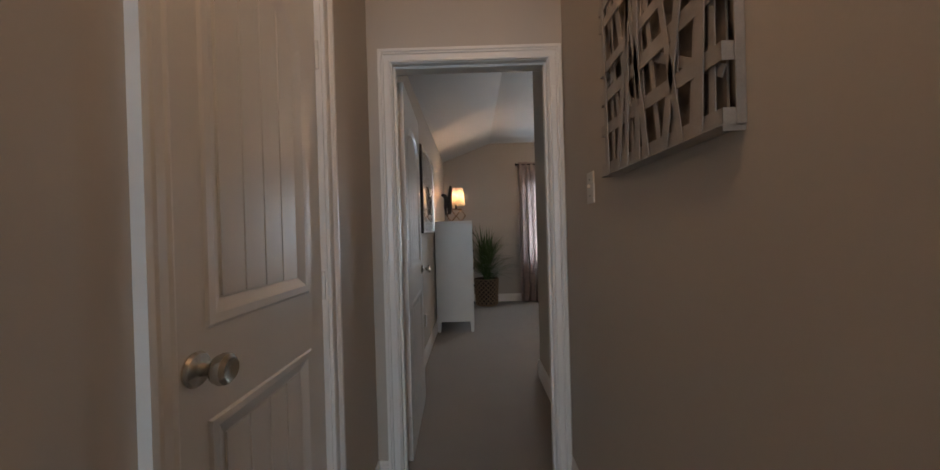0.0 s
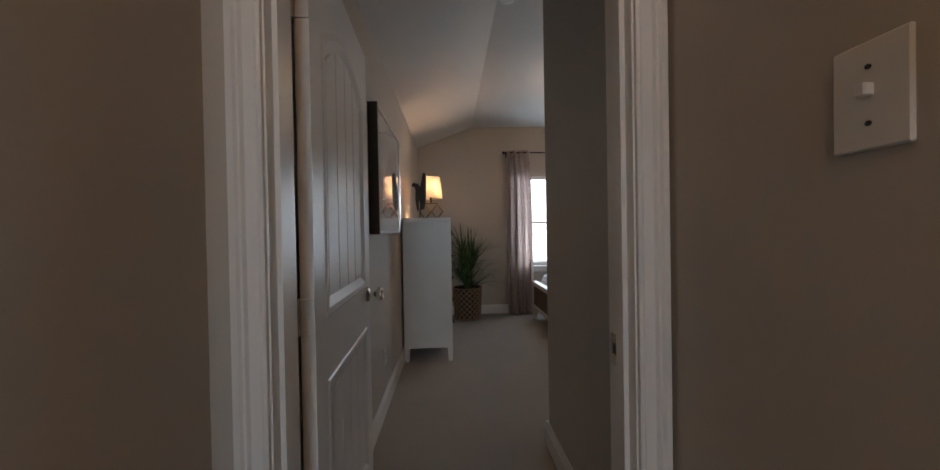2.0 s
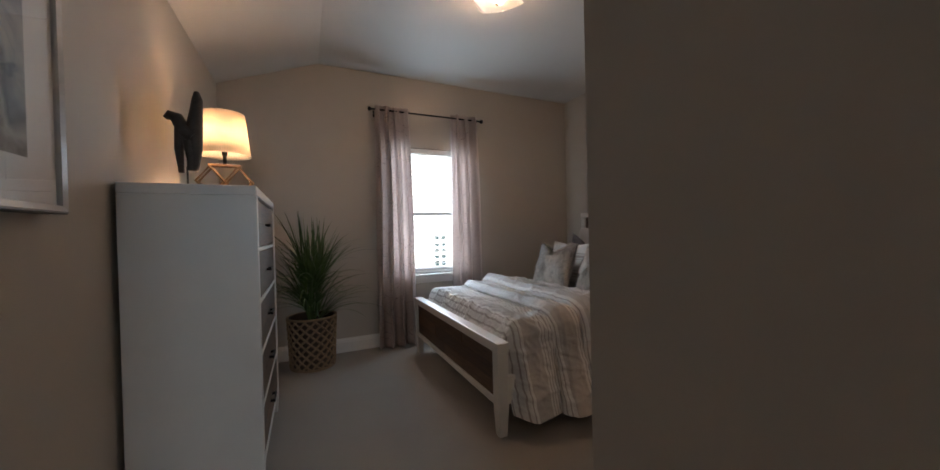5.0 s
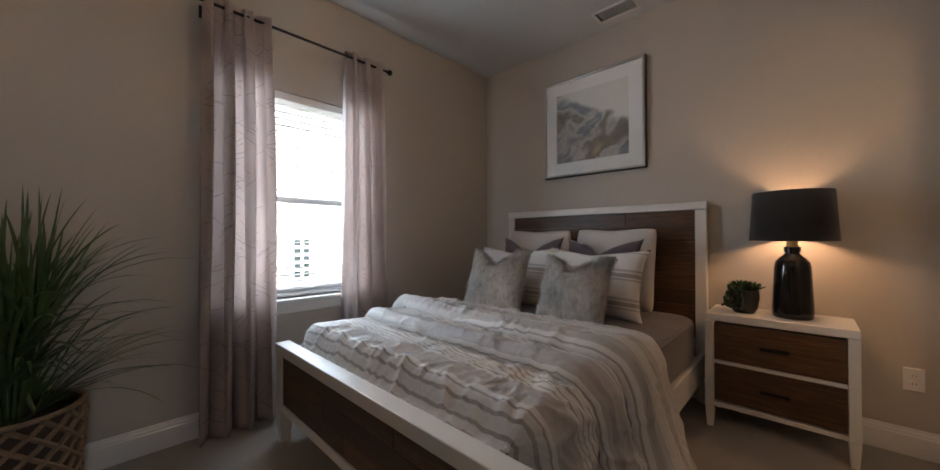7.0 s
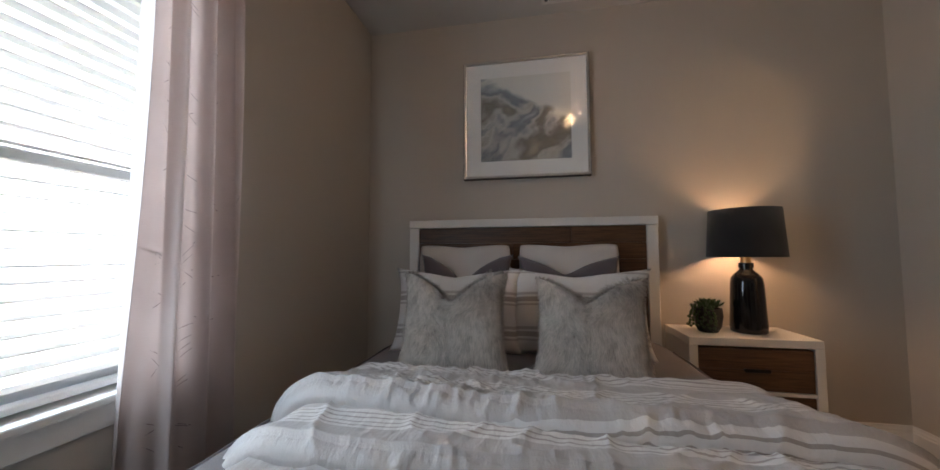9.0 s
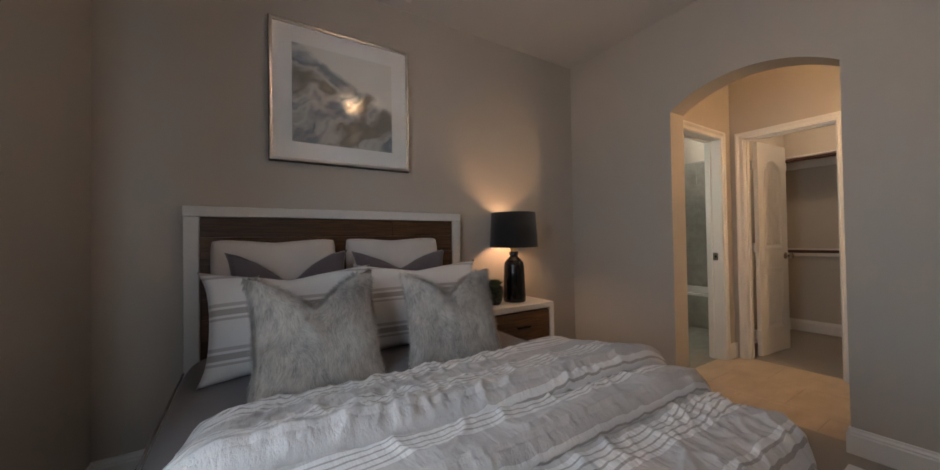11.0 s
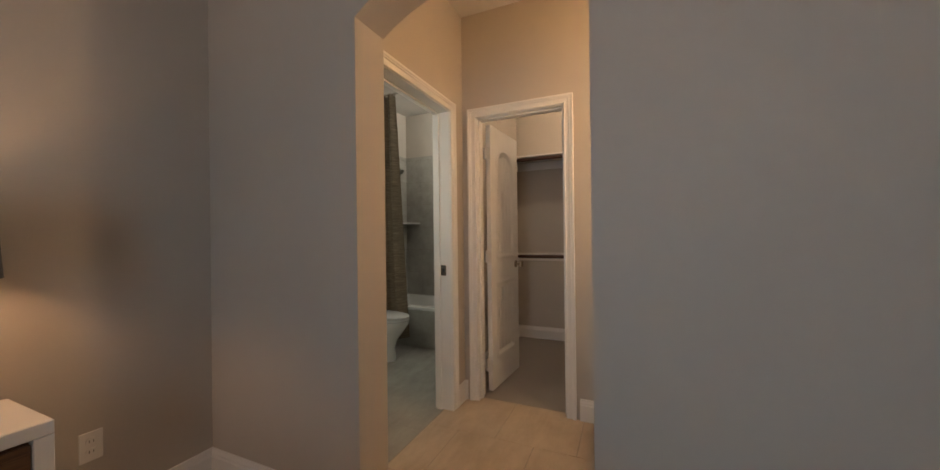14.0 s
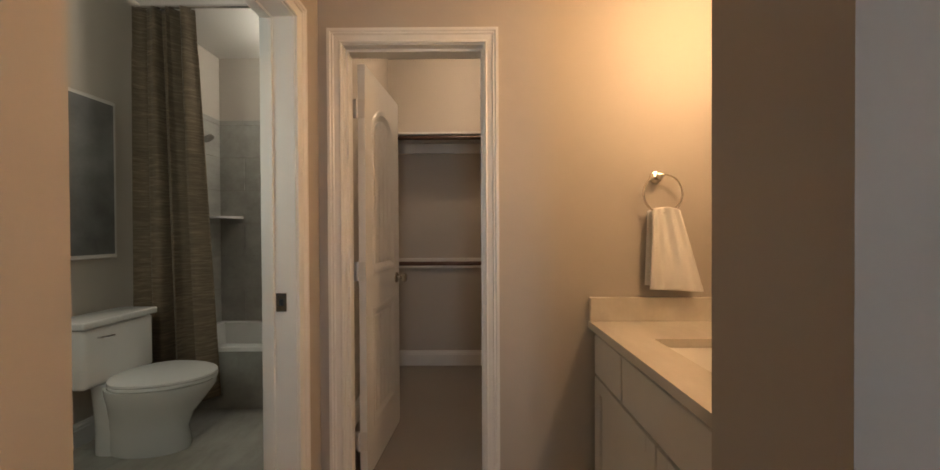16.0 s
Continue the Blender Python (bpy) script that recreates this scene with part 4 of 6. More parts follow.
def handle(parent, x, y, z, length, face):
    """A dark bar pull on a drawer that faces along x by the sign of face."""
    bm = box(B(), (x + face * 0.016, y - length / 2, z - 0.009), (x + face * 0.024, y + length / 2, z + 0.009), 0.003)
    for s in (-1, 1):
        box(bm, (x, y + s * length * 0.4 - 0.006, z - 0.006), (x + face * 0.018, y + s * length * 0.4 + 0.006, z + 0.006))
    return put("handle", bm, BLACK_METAL, parent, "dark metal bar pull")


def chest(name, x0, x1, y0, y1, top, rows, face, legs, label, category, seed, cols=1):
    """A white case with tapered legs and walnut drawers; face: +1 towards east, -1 towards west."""
    c = thing(name, ((x0 + x1) / 2, (y0 + y1) / 2, 0), label, category)
    front, back = (x1, x0) if face > 0 else (x0, x1)
    t, low = 0.042, legs
    put("top", box(B(), (x0, y0, top - t), (x1, y1, top), 0.003), LACQUER, c)
    for y in (y0, y1 - t):
        put("side_panel", box(B(), (x0, y, low), (x1, y + t, top - t - 0.0005), 0.002), LACQUER, c)
        for xx in (x0, x1 - 0.05):
            put("leg", post(B(), xx, xx + 0.05, y, y + t, low - 0.0005, 0.3, low - 0.02), LACQUER, c)
    put("bottom_rail", box(B(), (x0 + 0.004, y0 + t, low), (x1 - 0.004, y1 - t, low + 0.024), 0.002), LACQUER, c)
    put("back_panel", box(B(), (back + face * 0.004, y0 + t, low + 0.024), (back + face * 0.014, y1 - t, top - t)), LACQUER, c)
    h = (top - t - low - 0.024) / rows
    w = (y1 - y0 - 2 * t) / cols
    for r in range(rows):
        z0 = low + 0.024 + r * h
        if r:
            put("divider", box(B(), (front - face * 0.30, y0 + t, z0 - 0.009), (front - face * 0.003, y1 - t, z0 + 0.009)), LACQUER, c)
        for k in range(cols):
            ya = y0 + t + k * w
            d = put("drawer", box(B(), (front - face * 0.30, ya + 0.003, z0 + 0.011), (front - face * 0.020, ya + w - 0.003, z0 + h - 0.011)), WALNUT, c)
            half = (h - 0.024) / 2
            for q in range(2):
                put("front_board", box(B(), (front - face * 0.0195, ya + 0.003, z0 + 0.012 + q * half), (front - face * 0.006, ya + w - 0.003, z0 + 0.012 + (q + 1) * half - 0.0008), 0.001), WALNUT, d)
            handle(d, front - face * 0.006, ya + w / 2, z0 + h / 2, 0.12, face)
    return c


chest("nightstand", 3.205, 3.558, 3.403, 4.020, 0.654, 2, -1, 0.125, "white nightstand with two dark walnut drawers beside the bed", "nightstand", 4)
chest("dresser", -0.149, 0.306, 4.122, 5.02, 1.361, 5, 1, 0.13, "tall white dresser with walnut drawers against the wall", "dresser", 9)

BLACK_GLAZE = plain("black_glazed_ceramic", (0.012, 0.011, 0.011), 0.10, vary=0.1, bump=0.01)
BLACK_SHADE = cloth("black_shade_fabric", (0.010, 0.010, 0.011), (0.016, 0.016, 0.018), 0.9)
BRASS = plain("aged_brass", (0.75, 0.52, 0.24), 0.45, 1.0, vary=0.15)


def bulb_material(name, colour, power):
    k = Nodes(name)
    k.set(Base_Color=(1, 1, 1, 1), Emission_Color=(*colour, 1), Emission_Strength=power)
    return k.m


GLOW = bulb_material("warm_bulb", (1.0, 0.66, 0.34), 6.0)
black_lamp = thing("table_lamp", (3.385, 3.643, 0.654), "black glazed ceramic lamp with a black drum shade on the nightstand", "lamp")
black_lamp.scale = (1.0, 1.0, 1.06)
prof = [(0.0, 0.0), (0.080, 0.0), (0.086, 0.006), (0.088, 0.03), (0.078, 0.255), (0.073, 0.285), (0.058, 0.305), (0.038, 0.322), (0.031, 0.330), (0.031, 0.336), (0.036, 0.339), (0.036, 0.362), (0.030, 0.365), (0.0, 0.365)]
part("base", lathe(B(), prof, 40), BLACK_GLAZE, black_lamp, "glossy black ceramic base", 40)
part("neck", lathe(B(), [(0.024, 0.365), (0.024, 0.395), (0.010, 0.408), (0.010, 0.43), (0.003, 0.432), (0.003, 0.516)], 20), BRASS, black_lamp, "brass neck", 40)
bm = sheet(B(), lambda u, v: ((0.187 - 0.016 * v) * math.cos(2 * math.pi * u), (0.187 - 0.016 * v) * math.sin(2 * math.pi * u), 0.395 + 0.252 * v), 56, 2, True)
sh = part("shade", bm, BLACK_SHADE, black_lamp, "black fabric drum shade", 180)
sh.modifiers.new("thickness", "SOLIDIFY").thickness = 0.003
part("bulb", lathe(B(), [(0.0, 0.515), (0.013, 0.515), (0.018, 0.53), (0.020, 0.545), (0.012, 0.562), (0.0, 0.565)], 16), GLOW, black_lamp, "glowing bulb", 60)
spider = B()
for a in (0, 120, 240):
    tube(spider, [(0, 0, 0.60), (0.162 * math.cos(radians(a)), 0.162 * math.sin(radians(a)), 0.60)], 0.0018, 6)
part("shade_spider", spider, BRASS, black_lamp)

POT_BLACK = plain("matte_black_pot", (0.018, 0.017, 0.017), 0.4)
LEAF = plain("succulent_green", (0.045, 0.085, 0.030), 0.45, vary=0.35, grain=50)


def blade(bm, root, way, length, width, droop, seg=5, thick=0.0):
    """A tapering leaf that leaves root along way and bends down."""
    way = Vector(way).normalized()
    side = way.cross(Vector((0, 0, 1)))
    side = side.normalized() if side.length > 1e-3 else Vector((1, 0, 0))
    rows, p = [], Vector(root)
    for i in range(seg + 1):
        t = i / seg
        w = width * (0.55 + 0.9 * t) * (1 - t) ** 0.7 if i < seg else 0.0
        up = side.cross(way).normalized()
        rows.append((bm.verts.new(p - side * w), bm.verts.new(p + up * (-w * 0.5 - thick)), bm.verts.new(p + side * w)) if i < seg else (bm.verts.new(p),))
        way = (way + Vector((0, 0, -droop * (0.4 + t)))).normalized()
        p = p + way * (length / seg)
    for a, b in zip(rows, rows[1:]):
        if len(b) == 3:
            bm.faces.new((a[0], a[1], b[1], b[0]))
            bm.faces.new((a[1], a[2], b[2], b[1]))
        else:
            bm.faces.new((a[0], a[1], b[0]))
            bm.faces.new((a[1], a[2], b[0]))


succ = thing("potted_succulent", (3.37, 3.855, 0.654), "small green succulents in a black pot on the nightstand", "plant")
succ.scale = (1.4, 1.4, 1.5)
part("pot", lathe(B(), [(0.0, 0.0), (0.034, 0.0), (0.046, 0.02), (0.053, 0.06), (0.050, 0.088), (0.046, 0.088), (0.044, 0.075), (0.0, 0.075)], 28), POT_BLACK, succ, "matte black round pot", 40)
rnd = random.Random(2)
bm = B()
for cx, cy, cz in ((0.012, -0.022, 0.085), (-0.012, 0.008, 0.09)):
    for i in range(26):
        a, e = i * 2.4, 0.35 + 0.9 * (i / 26)
        blade(bm, (cx, cy, cz), (math.cos(a) * math.cos(e), math.sin(a) * math.cos(e), math.sin(e)), 0.058 - 0.018 * i / 26, 0.007, 0.02, 4, 0.003)
part("rosette_leaves", bm, LEAF, succ, smooth=60)
bm = B()
for i in range(7):
    a = 1.2 + i * 0.32
    x0_, y0_ = 0.046 * math.cos(a), 0.046 * math.sin(a)
    for j in range(9):
        r = 1 + 0.05 * j
        ps = (x0_ * r * 1.05 + rnd.uniform(-0.006, 0.006), y0_ * r * 1.05 + rnd.uniform(-0.006, 0.006), 0.098 - 0.0095 * j + rnd.uniform(-0.003, 0.003))
        lathe(bm, [(0.0, -0.006), (0.0055, -0.002), (0.0055, 0.002), (0.0, 0.006)], 6, ps)
tagged(part("trailing_strand", bm, LEAF, succ, smooth=80), kind="stuff")

# lamp and carving on the dresser
SHADE_CREAM = Nodes("cream_linen_shade")
wv = SHADE_CREAM.noise(500, 2.0)
SHADE_CREAM.colour(SHADE_CREAM.ramp(wv, [(0.3, (0.70, 0.64, 0.55)), (0.7, (0.80, 0.74, 0.66))]))
SHADE_CREAM.set(Roughness=0.9)
tr = SHADE_CREAM.n("ShaderNodeBsdfTranslucent")
tr.inputs[0].default_value = (0.80, 0.70, 0.58, 1)
mx = SHADE_CREAM.n("ShaderNodeMixShader")
mx.inputs[0].default_value = 0.5
SHADE_CREAM.link(SHADE_CREAM.b.outputs[0], mx.inputs[1])
SHADE_CREAM.link(tr.outputs[0], mx.inputs[2])
SHADE_CREAM.link(mx.outputs[0], SHADE_CREAM.t.nodes["Material Output"].inputs[0])
SHADE_CREAM = SHADE_CREAM.m
OAK = plain("warm_oak", (0.22, 0.12, 0.06), 0.5, vary=0.3, scale=12, grain=90)
DX, DY, DZ = 0.09, 4.76, 1.361
lamp2 = thing("table_lamp", (DX, DY, DZ), "table lamp with lit cream shade and wooden lattice base", "lamp")
for s in (-1, 1):
    for dx in (-0.066, 0.066):
        bm = tube(B(), [(dx - 0.064, s * 0.028, 0.095), (dx, s * 0.028, 0.012), (dx + 0.064, s * 0.028, 0.095), (dx, s * 0.028, 0.178)], 0.0085, 4, True)
        part("lattice_diamond", bm, OAK, lamp2, "open wooden diamond")
for dx in (-0.066, 0.066):
    for z in (0.014, 0.176):
        part("cross_bar", box(B(), (dx - 0.007, -0.034, z - 0.007), (dx + 0.007, 0.034, z + 0.007), 0.001), OAK, lamp2)
part("top_bar", box(B(), (-0.078, -0.02, 0.178), (0.078, 0.02, 0.192), 0.002), OAK, lamp2)
part("stem", lathe(B(), [(0.009, 0.192), (0.009, 0.24), (0.014, 0.243), (0.014, 0.27)], 14), BLACK_METAL, lamp2, "dark metal stem", 40)
bm = sheet(B(), lambda u, v: ((0.128 - 0.026 * v) * math.cos(2 * math.pi * u), (0.128 - 0.026 * v) * math.sin(2 * math.pi * u), 0.240 + 0.236 * v), 48, 2, True)
sh = part("shade", bm, SHADE_CREAM, lamp2, "lit cream fabric shade", 180)
sh.modifiers.new("thickness", "SOLIDIFY").thickness = 0.002
part("bulb", lathe(B(), [(0.0, 0.27), (0.012, 0.27), (0.018, 0.285), (0.012, 0.30), (0.0, 0.302)], 14), GLOW, lamp2, "glowing bulb", 60)

CARVED = plain("dark_carved_wood", (0.045, 0.035, 0.028), 0.55, vary=0.4, scale=25, grain=120, bump=0.3)
bm = box(B(), (-0.05, -0.03, 0.0), (0.05, 0.03, 0.012), 0.002)
tube(bm, [(0.0, 0, 0.012), (0.0, 0, 0.12)], 0.004, 8)
tube(bm, [(0.030, 0, 0.10), (0.034, 0.004, 0.20), (0.030, 0, 0.30), (0.040, 0, 0.38), (0.046, 0, 0.44), (0.044, 0, 0.476)], [0.014, 0.026, 0.034, 0.026, 0.022, 0.010], 10)
tube(bm, [(-0.022, 0, 0.09), (-0.030, 0.004, 0.20), (-0.012, 0, 0.30), (-0.034, 0, 0.345), (-0.062, 0, 0.355), (-0.078, 0, 0.340)], [0.011, 0.018, 0.032, 0.028, 0.022, 0.010], 10)
tube(bm, [(0.03, 0, 0.26), (-0.01, 0, 0.29)], [0.034, 0.036], 10)
tube(bm, [(0.016, 0.0, 0.10), (0.020, 0, 0.16), (0.010, 0, 0.24)], [0.016, 0.022, 0.028], 8)
carv = new("carving", mesh("carving", bm, CARVED, 50))
carv.matrix_world = pose(-0.005, 4.44, 1.361)
tagged(carv, "dark carved wooden abstract sculpture on a thin stand", "sculpture")

# ---- tall plant in a woven basket ----
GRASS = plain("artificial_grass_leaf", (0.080, 0.130, 0.040), 0.42, vary=0.5, scale=14, grain=40)
WICKER = plain("woven_seagrass", (0.26, 0.17, 0.10), 0.75, vary=0.35, scale=30, grain=160, bump=0.4)
WICKER_DARK = plain("dark_basket_weave", (0.07, 0.045, 0.03), 0.8, vary=0.3, grain=160, bump=0.4)
PX, PY = 0.525, 5.775
plant = thing("potted_grass_plant", (PX, PY, 0), "tall green artificial grass plant in a woven diamond-pattern basket", "plant")
plant.scale = (1.18, 1.18, 1.0)
basket = part("basket", lathe(B(), [(0.0, 0.0), (0.135, 0.0), (0.146, 0.02), (0.160, 0.40), (0.164, 0.44), (0.152, 0.44), (0.148, 0.38), (0.0, 0.38)], 48), WICKER_DARK, plant, "dark woven basket", 50)
n = 15
strands = B()
for k in range(n):
    for s in (-1, 1):
        pts = []
        for i in range(22):
            t = i / 21
            a = 2 * math.pi * k / n + s * t * 2.35
            r = 0.149 + 0.017 * t + 0.003 * math.sin(i * 1.9 + (s > 0) * math.pi)
            pts.append((r * math.cos(a), r * math.sin(a), 0.012 + 0.415 * t))
        tube(strands, pts, 0.0085, 5)
tagged(part("woven_lattice", strands, WICKER, basket, "tan diagonal weave", 60), kind="stuff")
for z, r in ((0.010, 0.148), (0.436, 0.166)):
    part("rim", tube(B(), [(r * math.cos(i * math.pi / 20), r * math.sin(i * math.pi / 20), z) for i in range(40)], 0.010, 8, True), WICKER, basket, smooth=60)
part("soil", lathe(B(), [(0.0, 0.392), (0.146, 0.388), (0.147, 0.383), (0.0, 0.381)], 32), plain("dark_moss", (0.03, 0.028, 0.018), 0.95, vary=0.4, grain=80), plant)
rnd = random.Random(12)
inner, outer_ = B(), B()
for i in range(20):
    # tufts on thin stems, the low ones leaning out, the high ones upright
    a = 2.4 * i + rnd.uniform(-0.3, 0.3)
    rise = 0.02 + 0.44 * ((i * 7) % 20) / 19
    lean = 0.62 - 0.95 * rise + rnd.uniform(-0.08, 0.08)
    r0 = 0.02 + 0.045 * rnd.random() + 0.10 * rise * lean
    root = (r0 * math.cos(a), r0 * math.sin(a), 0.39 + rise)
    tube(inner, [(0.02 * math.cos(a), 0.02 * math.sin(a), 0.385), root], 0.004, 5)
    for j in range(20):
        b = a + rnd.gauss(0, 0.75)
        tilt = min(max(lean + rnd.gauss(0, 0.24), 0.03), 1.25)
        way = (math.sin(tilt) * math.cos(b), math.sin(tilt) * math.sin(b), math.cos(tilt))
        reach = rnd.uniform(0.30, 0.54)
        if way[1] > 0.15:
            reach *= 0.34  # short on the side that stands against the wall
        blade(outer_ if tilt > 0.45 else inner, root, way, reach, rnd.uniform(0.0065, 0.0115), 0.05 + 0.20 * min(tilt, 0.7), 9)
for b_, nm in ((inner, "upright_leaves"), (outer_, "arching_leaves")):
    tagged(part(nm, b_, GRASS, plant, smooth=60), kind="stuff")

# ---- pictures ----
SILVER = plain("brushed_silver_frame", (0.50, 0.48, 0.455), 0.28, 1.0, vary=0.12, scale=20)
DARK_EDGE = plain("dark_frame_edge", (0.05, 0.045, 0.04), 0.5)
MATBOARD = plain("white_mat_board", (0.64, 0.62, 0.59), 0.8, vary=0.02, bump=0.02)
PIC_GLASS = Nodes("picture_glass")
PIC_GLASS.set(Base_Color=(1, 1, 1, 1), Roughness=0.02, Transmission_Weight=1.0, IOR=1.5)
PIC_GLASS = PIC_GLASS.m


def print_material(name, shift, tilt):
    """A marbled abstract print: pale sky over sweeping grey-blue and ochre bands."""
    k = Nodes(name)
    mp = k.n("ShaderNodeMapping")
    mp.inputs["Location"].default_value = shift
    mp.inputs["Rotation"].default_value = (radians(tilt), 0, 0)
    k.link(k.co, mp.inputs[0])
    warp = k.n("ShaderNodeTexNoise")
    warp.inputs["Scale"].default_value, warp.inputs["Detail"].default_value = 2.0, 5.0
    k.link(mp.outputs[0], warp.inputs["Vector"])
    add = k.n("ShaderNodeVectorMath", operation="MULTIPLY_ADD")
    k.link(warp.outputs["Color"], add.inputs[0])
    add.inputs[1].default_value = (0.5, 0.5, 0.5)
    k.link(mp.outputs[0], add.inputs[2])
    band = k.noise(2.0, 6.0, 0.55, (1.0, 0.8, 2.0), add.outputs[0])
    c = k.ramp(band, [(0.30, (0.30, 0.25, 0.17)), (0.39, (0.13, 0.11, 0.085)), (0.45, (0.38, 0.35, 0.31)), (0.51, (0.12, 0.135, 0.15)), (0.57, (0.25, 0.27, 0.28)), (0.64, (0.44, 0.42, 0.38))])
    height = k.math("ADD", k.math("MULTIPLY", k.axis(2), 1.5), k.math("MULTIPLY", k.axis(1), -1.1 if tilt > 0 else 0.8))
    sky_fac = k.ramp(k.math("ADD", height, k.math("MULTIPLY", band, 0.6)), [(0.47, (0, 0, 0)), (0.55, (1, 1, 1))])
    c = k.mix(sky_fac, c, (0.55, 0.53, 0.48))
    k.colour(c)
    k.set(Roughness=0.7)
    return k.m


def picture(face, x_wall, x_front, y0, y1, z0, z1, border, print_mat, bar, label):
    """A framed print on a wall across x; face: the sign of its normal."""
    p = thing("framed_picture", (x_wall, (y0 + y1) / 2, (z0 + z1) / 2), label, "picture")
    for a, b in (((y0, z0), (y1, z0)), ((y1, z0), (y1, z1)), ((y1, z1), (y0, z1)), ((y0, z1), (y0, z0))):
        cy, cz = (y0 + y1) / 2, (z0 + z1) / 2
        bm = B()
        out = []
        for y, z in (a, b):
            iy, iz = y + math.copysign(bar, cy - y), z + math.copysign(bar, cz - z)
            out.append([bm.verts.new(v) for v in ((x_wall, y, z), (x_front - face * 0.003, y, z), (x_front, y + (iy - y) * 0.2, z + (iz - z) * 0.2), (x_front - face * 0.004, iy, iz), (x_front - face * 0.02, iy, iz), (x_wall, iy, iz))])
        n = len(out[0])
        for i in range(n):
            bm.faces.new((out[0][i], out[0][(i + 1) % n], out[1][(i + 1) % n], out[1][i]))
        bm.faces.new(out[0])
        bm.faces.new(out[1][::-1])
        put("frame_bar", bm, SILVER, p)
    for a, b in (((y0 - 0.002, z0 - 0.002), (y0, z1 + 0.002)), ((y1, z0 - 0.002), (y1 + 0.002, z1 + 0.002)), ((y0, z0 - 0.002), (y1, z0)), ((y0, z1), (y1, z1 + 0.002))):
        put("frame_side", box(B(), (x_wall + face * 0.0005, *a), (x_front - face * 0.005, *b)), DARK_EDGE, p, "dark outer edge of the frame")
    b = bar - 0.004
    back = x_wall + face * 0.004
    mid = x_front - face * 0.018
    put("mat_board", box(B(), (back, y0 + b, z0 + b), (mid, y1 - b, z1 - b)), MATBOARD, p)
    pr = box(B(), (-0.0006, -(y1 - y0) / 2 + border, -(z1 - z0) / 2 + border), (0.0006, (y1 - y0) / 2 - border, (z1 - z0) / 2 - border))
    ob = part("print", pr, print_mat, p)
    ob.matrix_basis = pose(mid + face * 0.0012 - x_wall, 0, 0)
    g = put("glazing", box(B(), (x_front - face * 0.010, y0 + bar - 0.006, z0 + bar - 0.006), (x_front - face * 0.012, y1 - bar + 0.006, z1 - bar + 0.006)), PIC_GLASS, p, "clear picture glass")
    g.visible_shadow = False
    return p


picture(-1, EAST, 3.522, 4.443, 5.294, 1.614, 2.445, 0.120, print_material("abstract_print_grey", (0.3, 0.1, 0.2), 28), 0.018, "abstract grey landscape print in a silver frame above the bed")
picture(1, WEST, -0.105, 2.863, 3.735, 1.220, 1.990, 0.13, print_material("abstract_print_brown", (2.3, 1.7, 0.8), 70), 0.020, "pale abstract watercolour print in a silver frame on the wall")

# ---- metal wall art in the hall ----
ART = plain("champagne_metal", (0.44, 0.40, 0.355), 0.42, 0.5, vary=0.2, scale=14, bump=0.1)
art = thing("wall_art", (HALL_R, 0.63, 1.37), "woven champagne metal strip wall art on the hall wall", "wall art")
AY0, AY1, AZ0, AZ1, AXF = 0.365, 0.897, 1.37, 2.05, 0.716


def strip(bm, a, b, x, w, t=0.002):
    a, b = Vector(a), Vector(b)
    d = (b - a).normalized()
    s = Vector((-d.y, d.x)) * w / 2
    pts = [a + s, b + s, b - s, a - s]
    pts = [(min(max(p.x, AY0), AY1), min(max(p.y, AZ0), AZ1)) for p in pts]
    prism(bm, pts, lambda u, v, q: (q, u, v), x, x + t)


rnd = random.Random(21)
for i in range(7):
    z = AZ0 + 0.015 + 0.105 * i + rnd.uniform(-0.01, 0.01)
    w = rnd.uniform(0.028, 0.042)
    bm = B()
    dz = rnd.uniform(-0.03, 0.03)
    strip(bm, (AY0, z), (AY1, z + dz), AXF + 0.004, w)
    for y, zz in ((AY0, z), (AY1 - 0.002, z + dz)):
        box(bm, (AXF + 0.004, y, zz - w / 2), (HALL_R - 0.001, y + 0.002, zz + w / 2))
    put("band", bm, ART, art)
for i in range(17):
    y = AY0 + 0.03 + (AY1 - AY0 - 0.06) * (i + rnd.uniform(-0.3, 0.3)) / 16
    y = min(max(y, AY0 + 0.02), AY1 - 0.02)
    y2 = min(max(y + rnd.uniform(-0.16, 0.16), AY0 + 0.02), AY1 - 0.02)
    bm = B()
    strip(bm, (y, AZ0), (y2, AZ1), AXF + (0.0 if i % 2 else 0.008), rnd.uniform(0.012, 0.025))
    put("slanted_strip", bm, ART, art)
for i in range(7):
    y, z = rnd.uniform(AY0 + 0.1, AY1 - 0.1), rnd.uniform(AZ0 + 0.1, AZ1 - 0.1)
    a = rnd.uniform(0.3, 1.0) * rnd.choice((-1, 1))
    bm = B()
    d = Vector((math.cos(a), math.sin(a))) * 0.18
    strip(bm, Vector((y, z)) - d, Vector((y, z)) + d, AXF + 0.011, 0.02)
    put("slanted_strip", bm, ART, art)
for y in (AY0 - 0.003, AY1):
    put("side_strip", box(B(), (HALL_R - 0.018, y, AZ0), (HALL_R - 0.001, y + 0.003, AZ1), 0.0008), ART, art)
for z in (AZ0 - 0.003, AZ1):
    put("edge_strip", box(B(), (AXF, AY0, z), (HALL_R - 0.001, AY1, z + 0.003), 0.0008), ART, art)
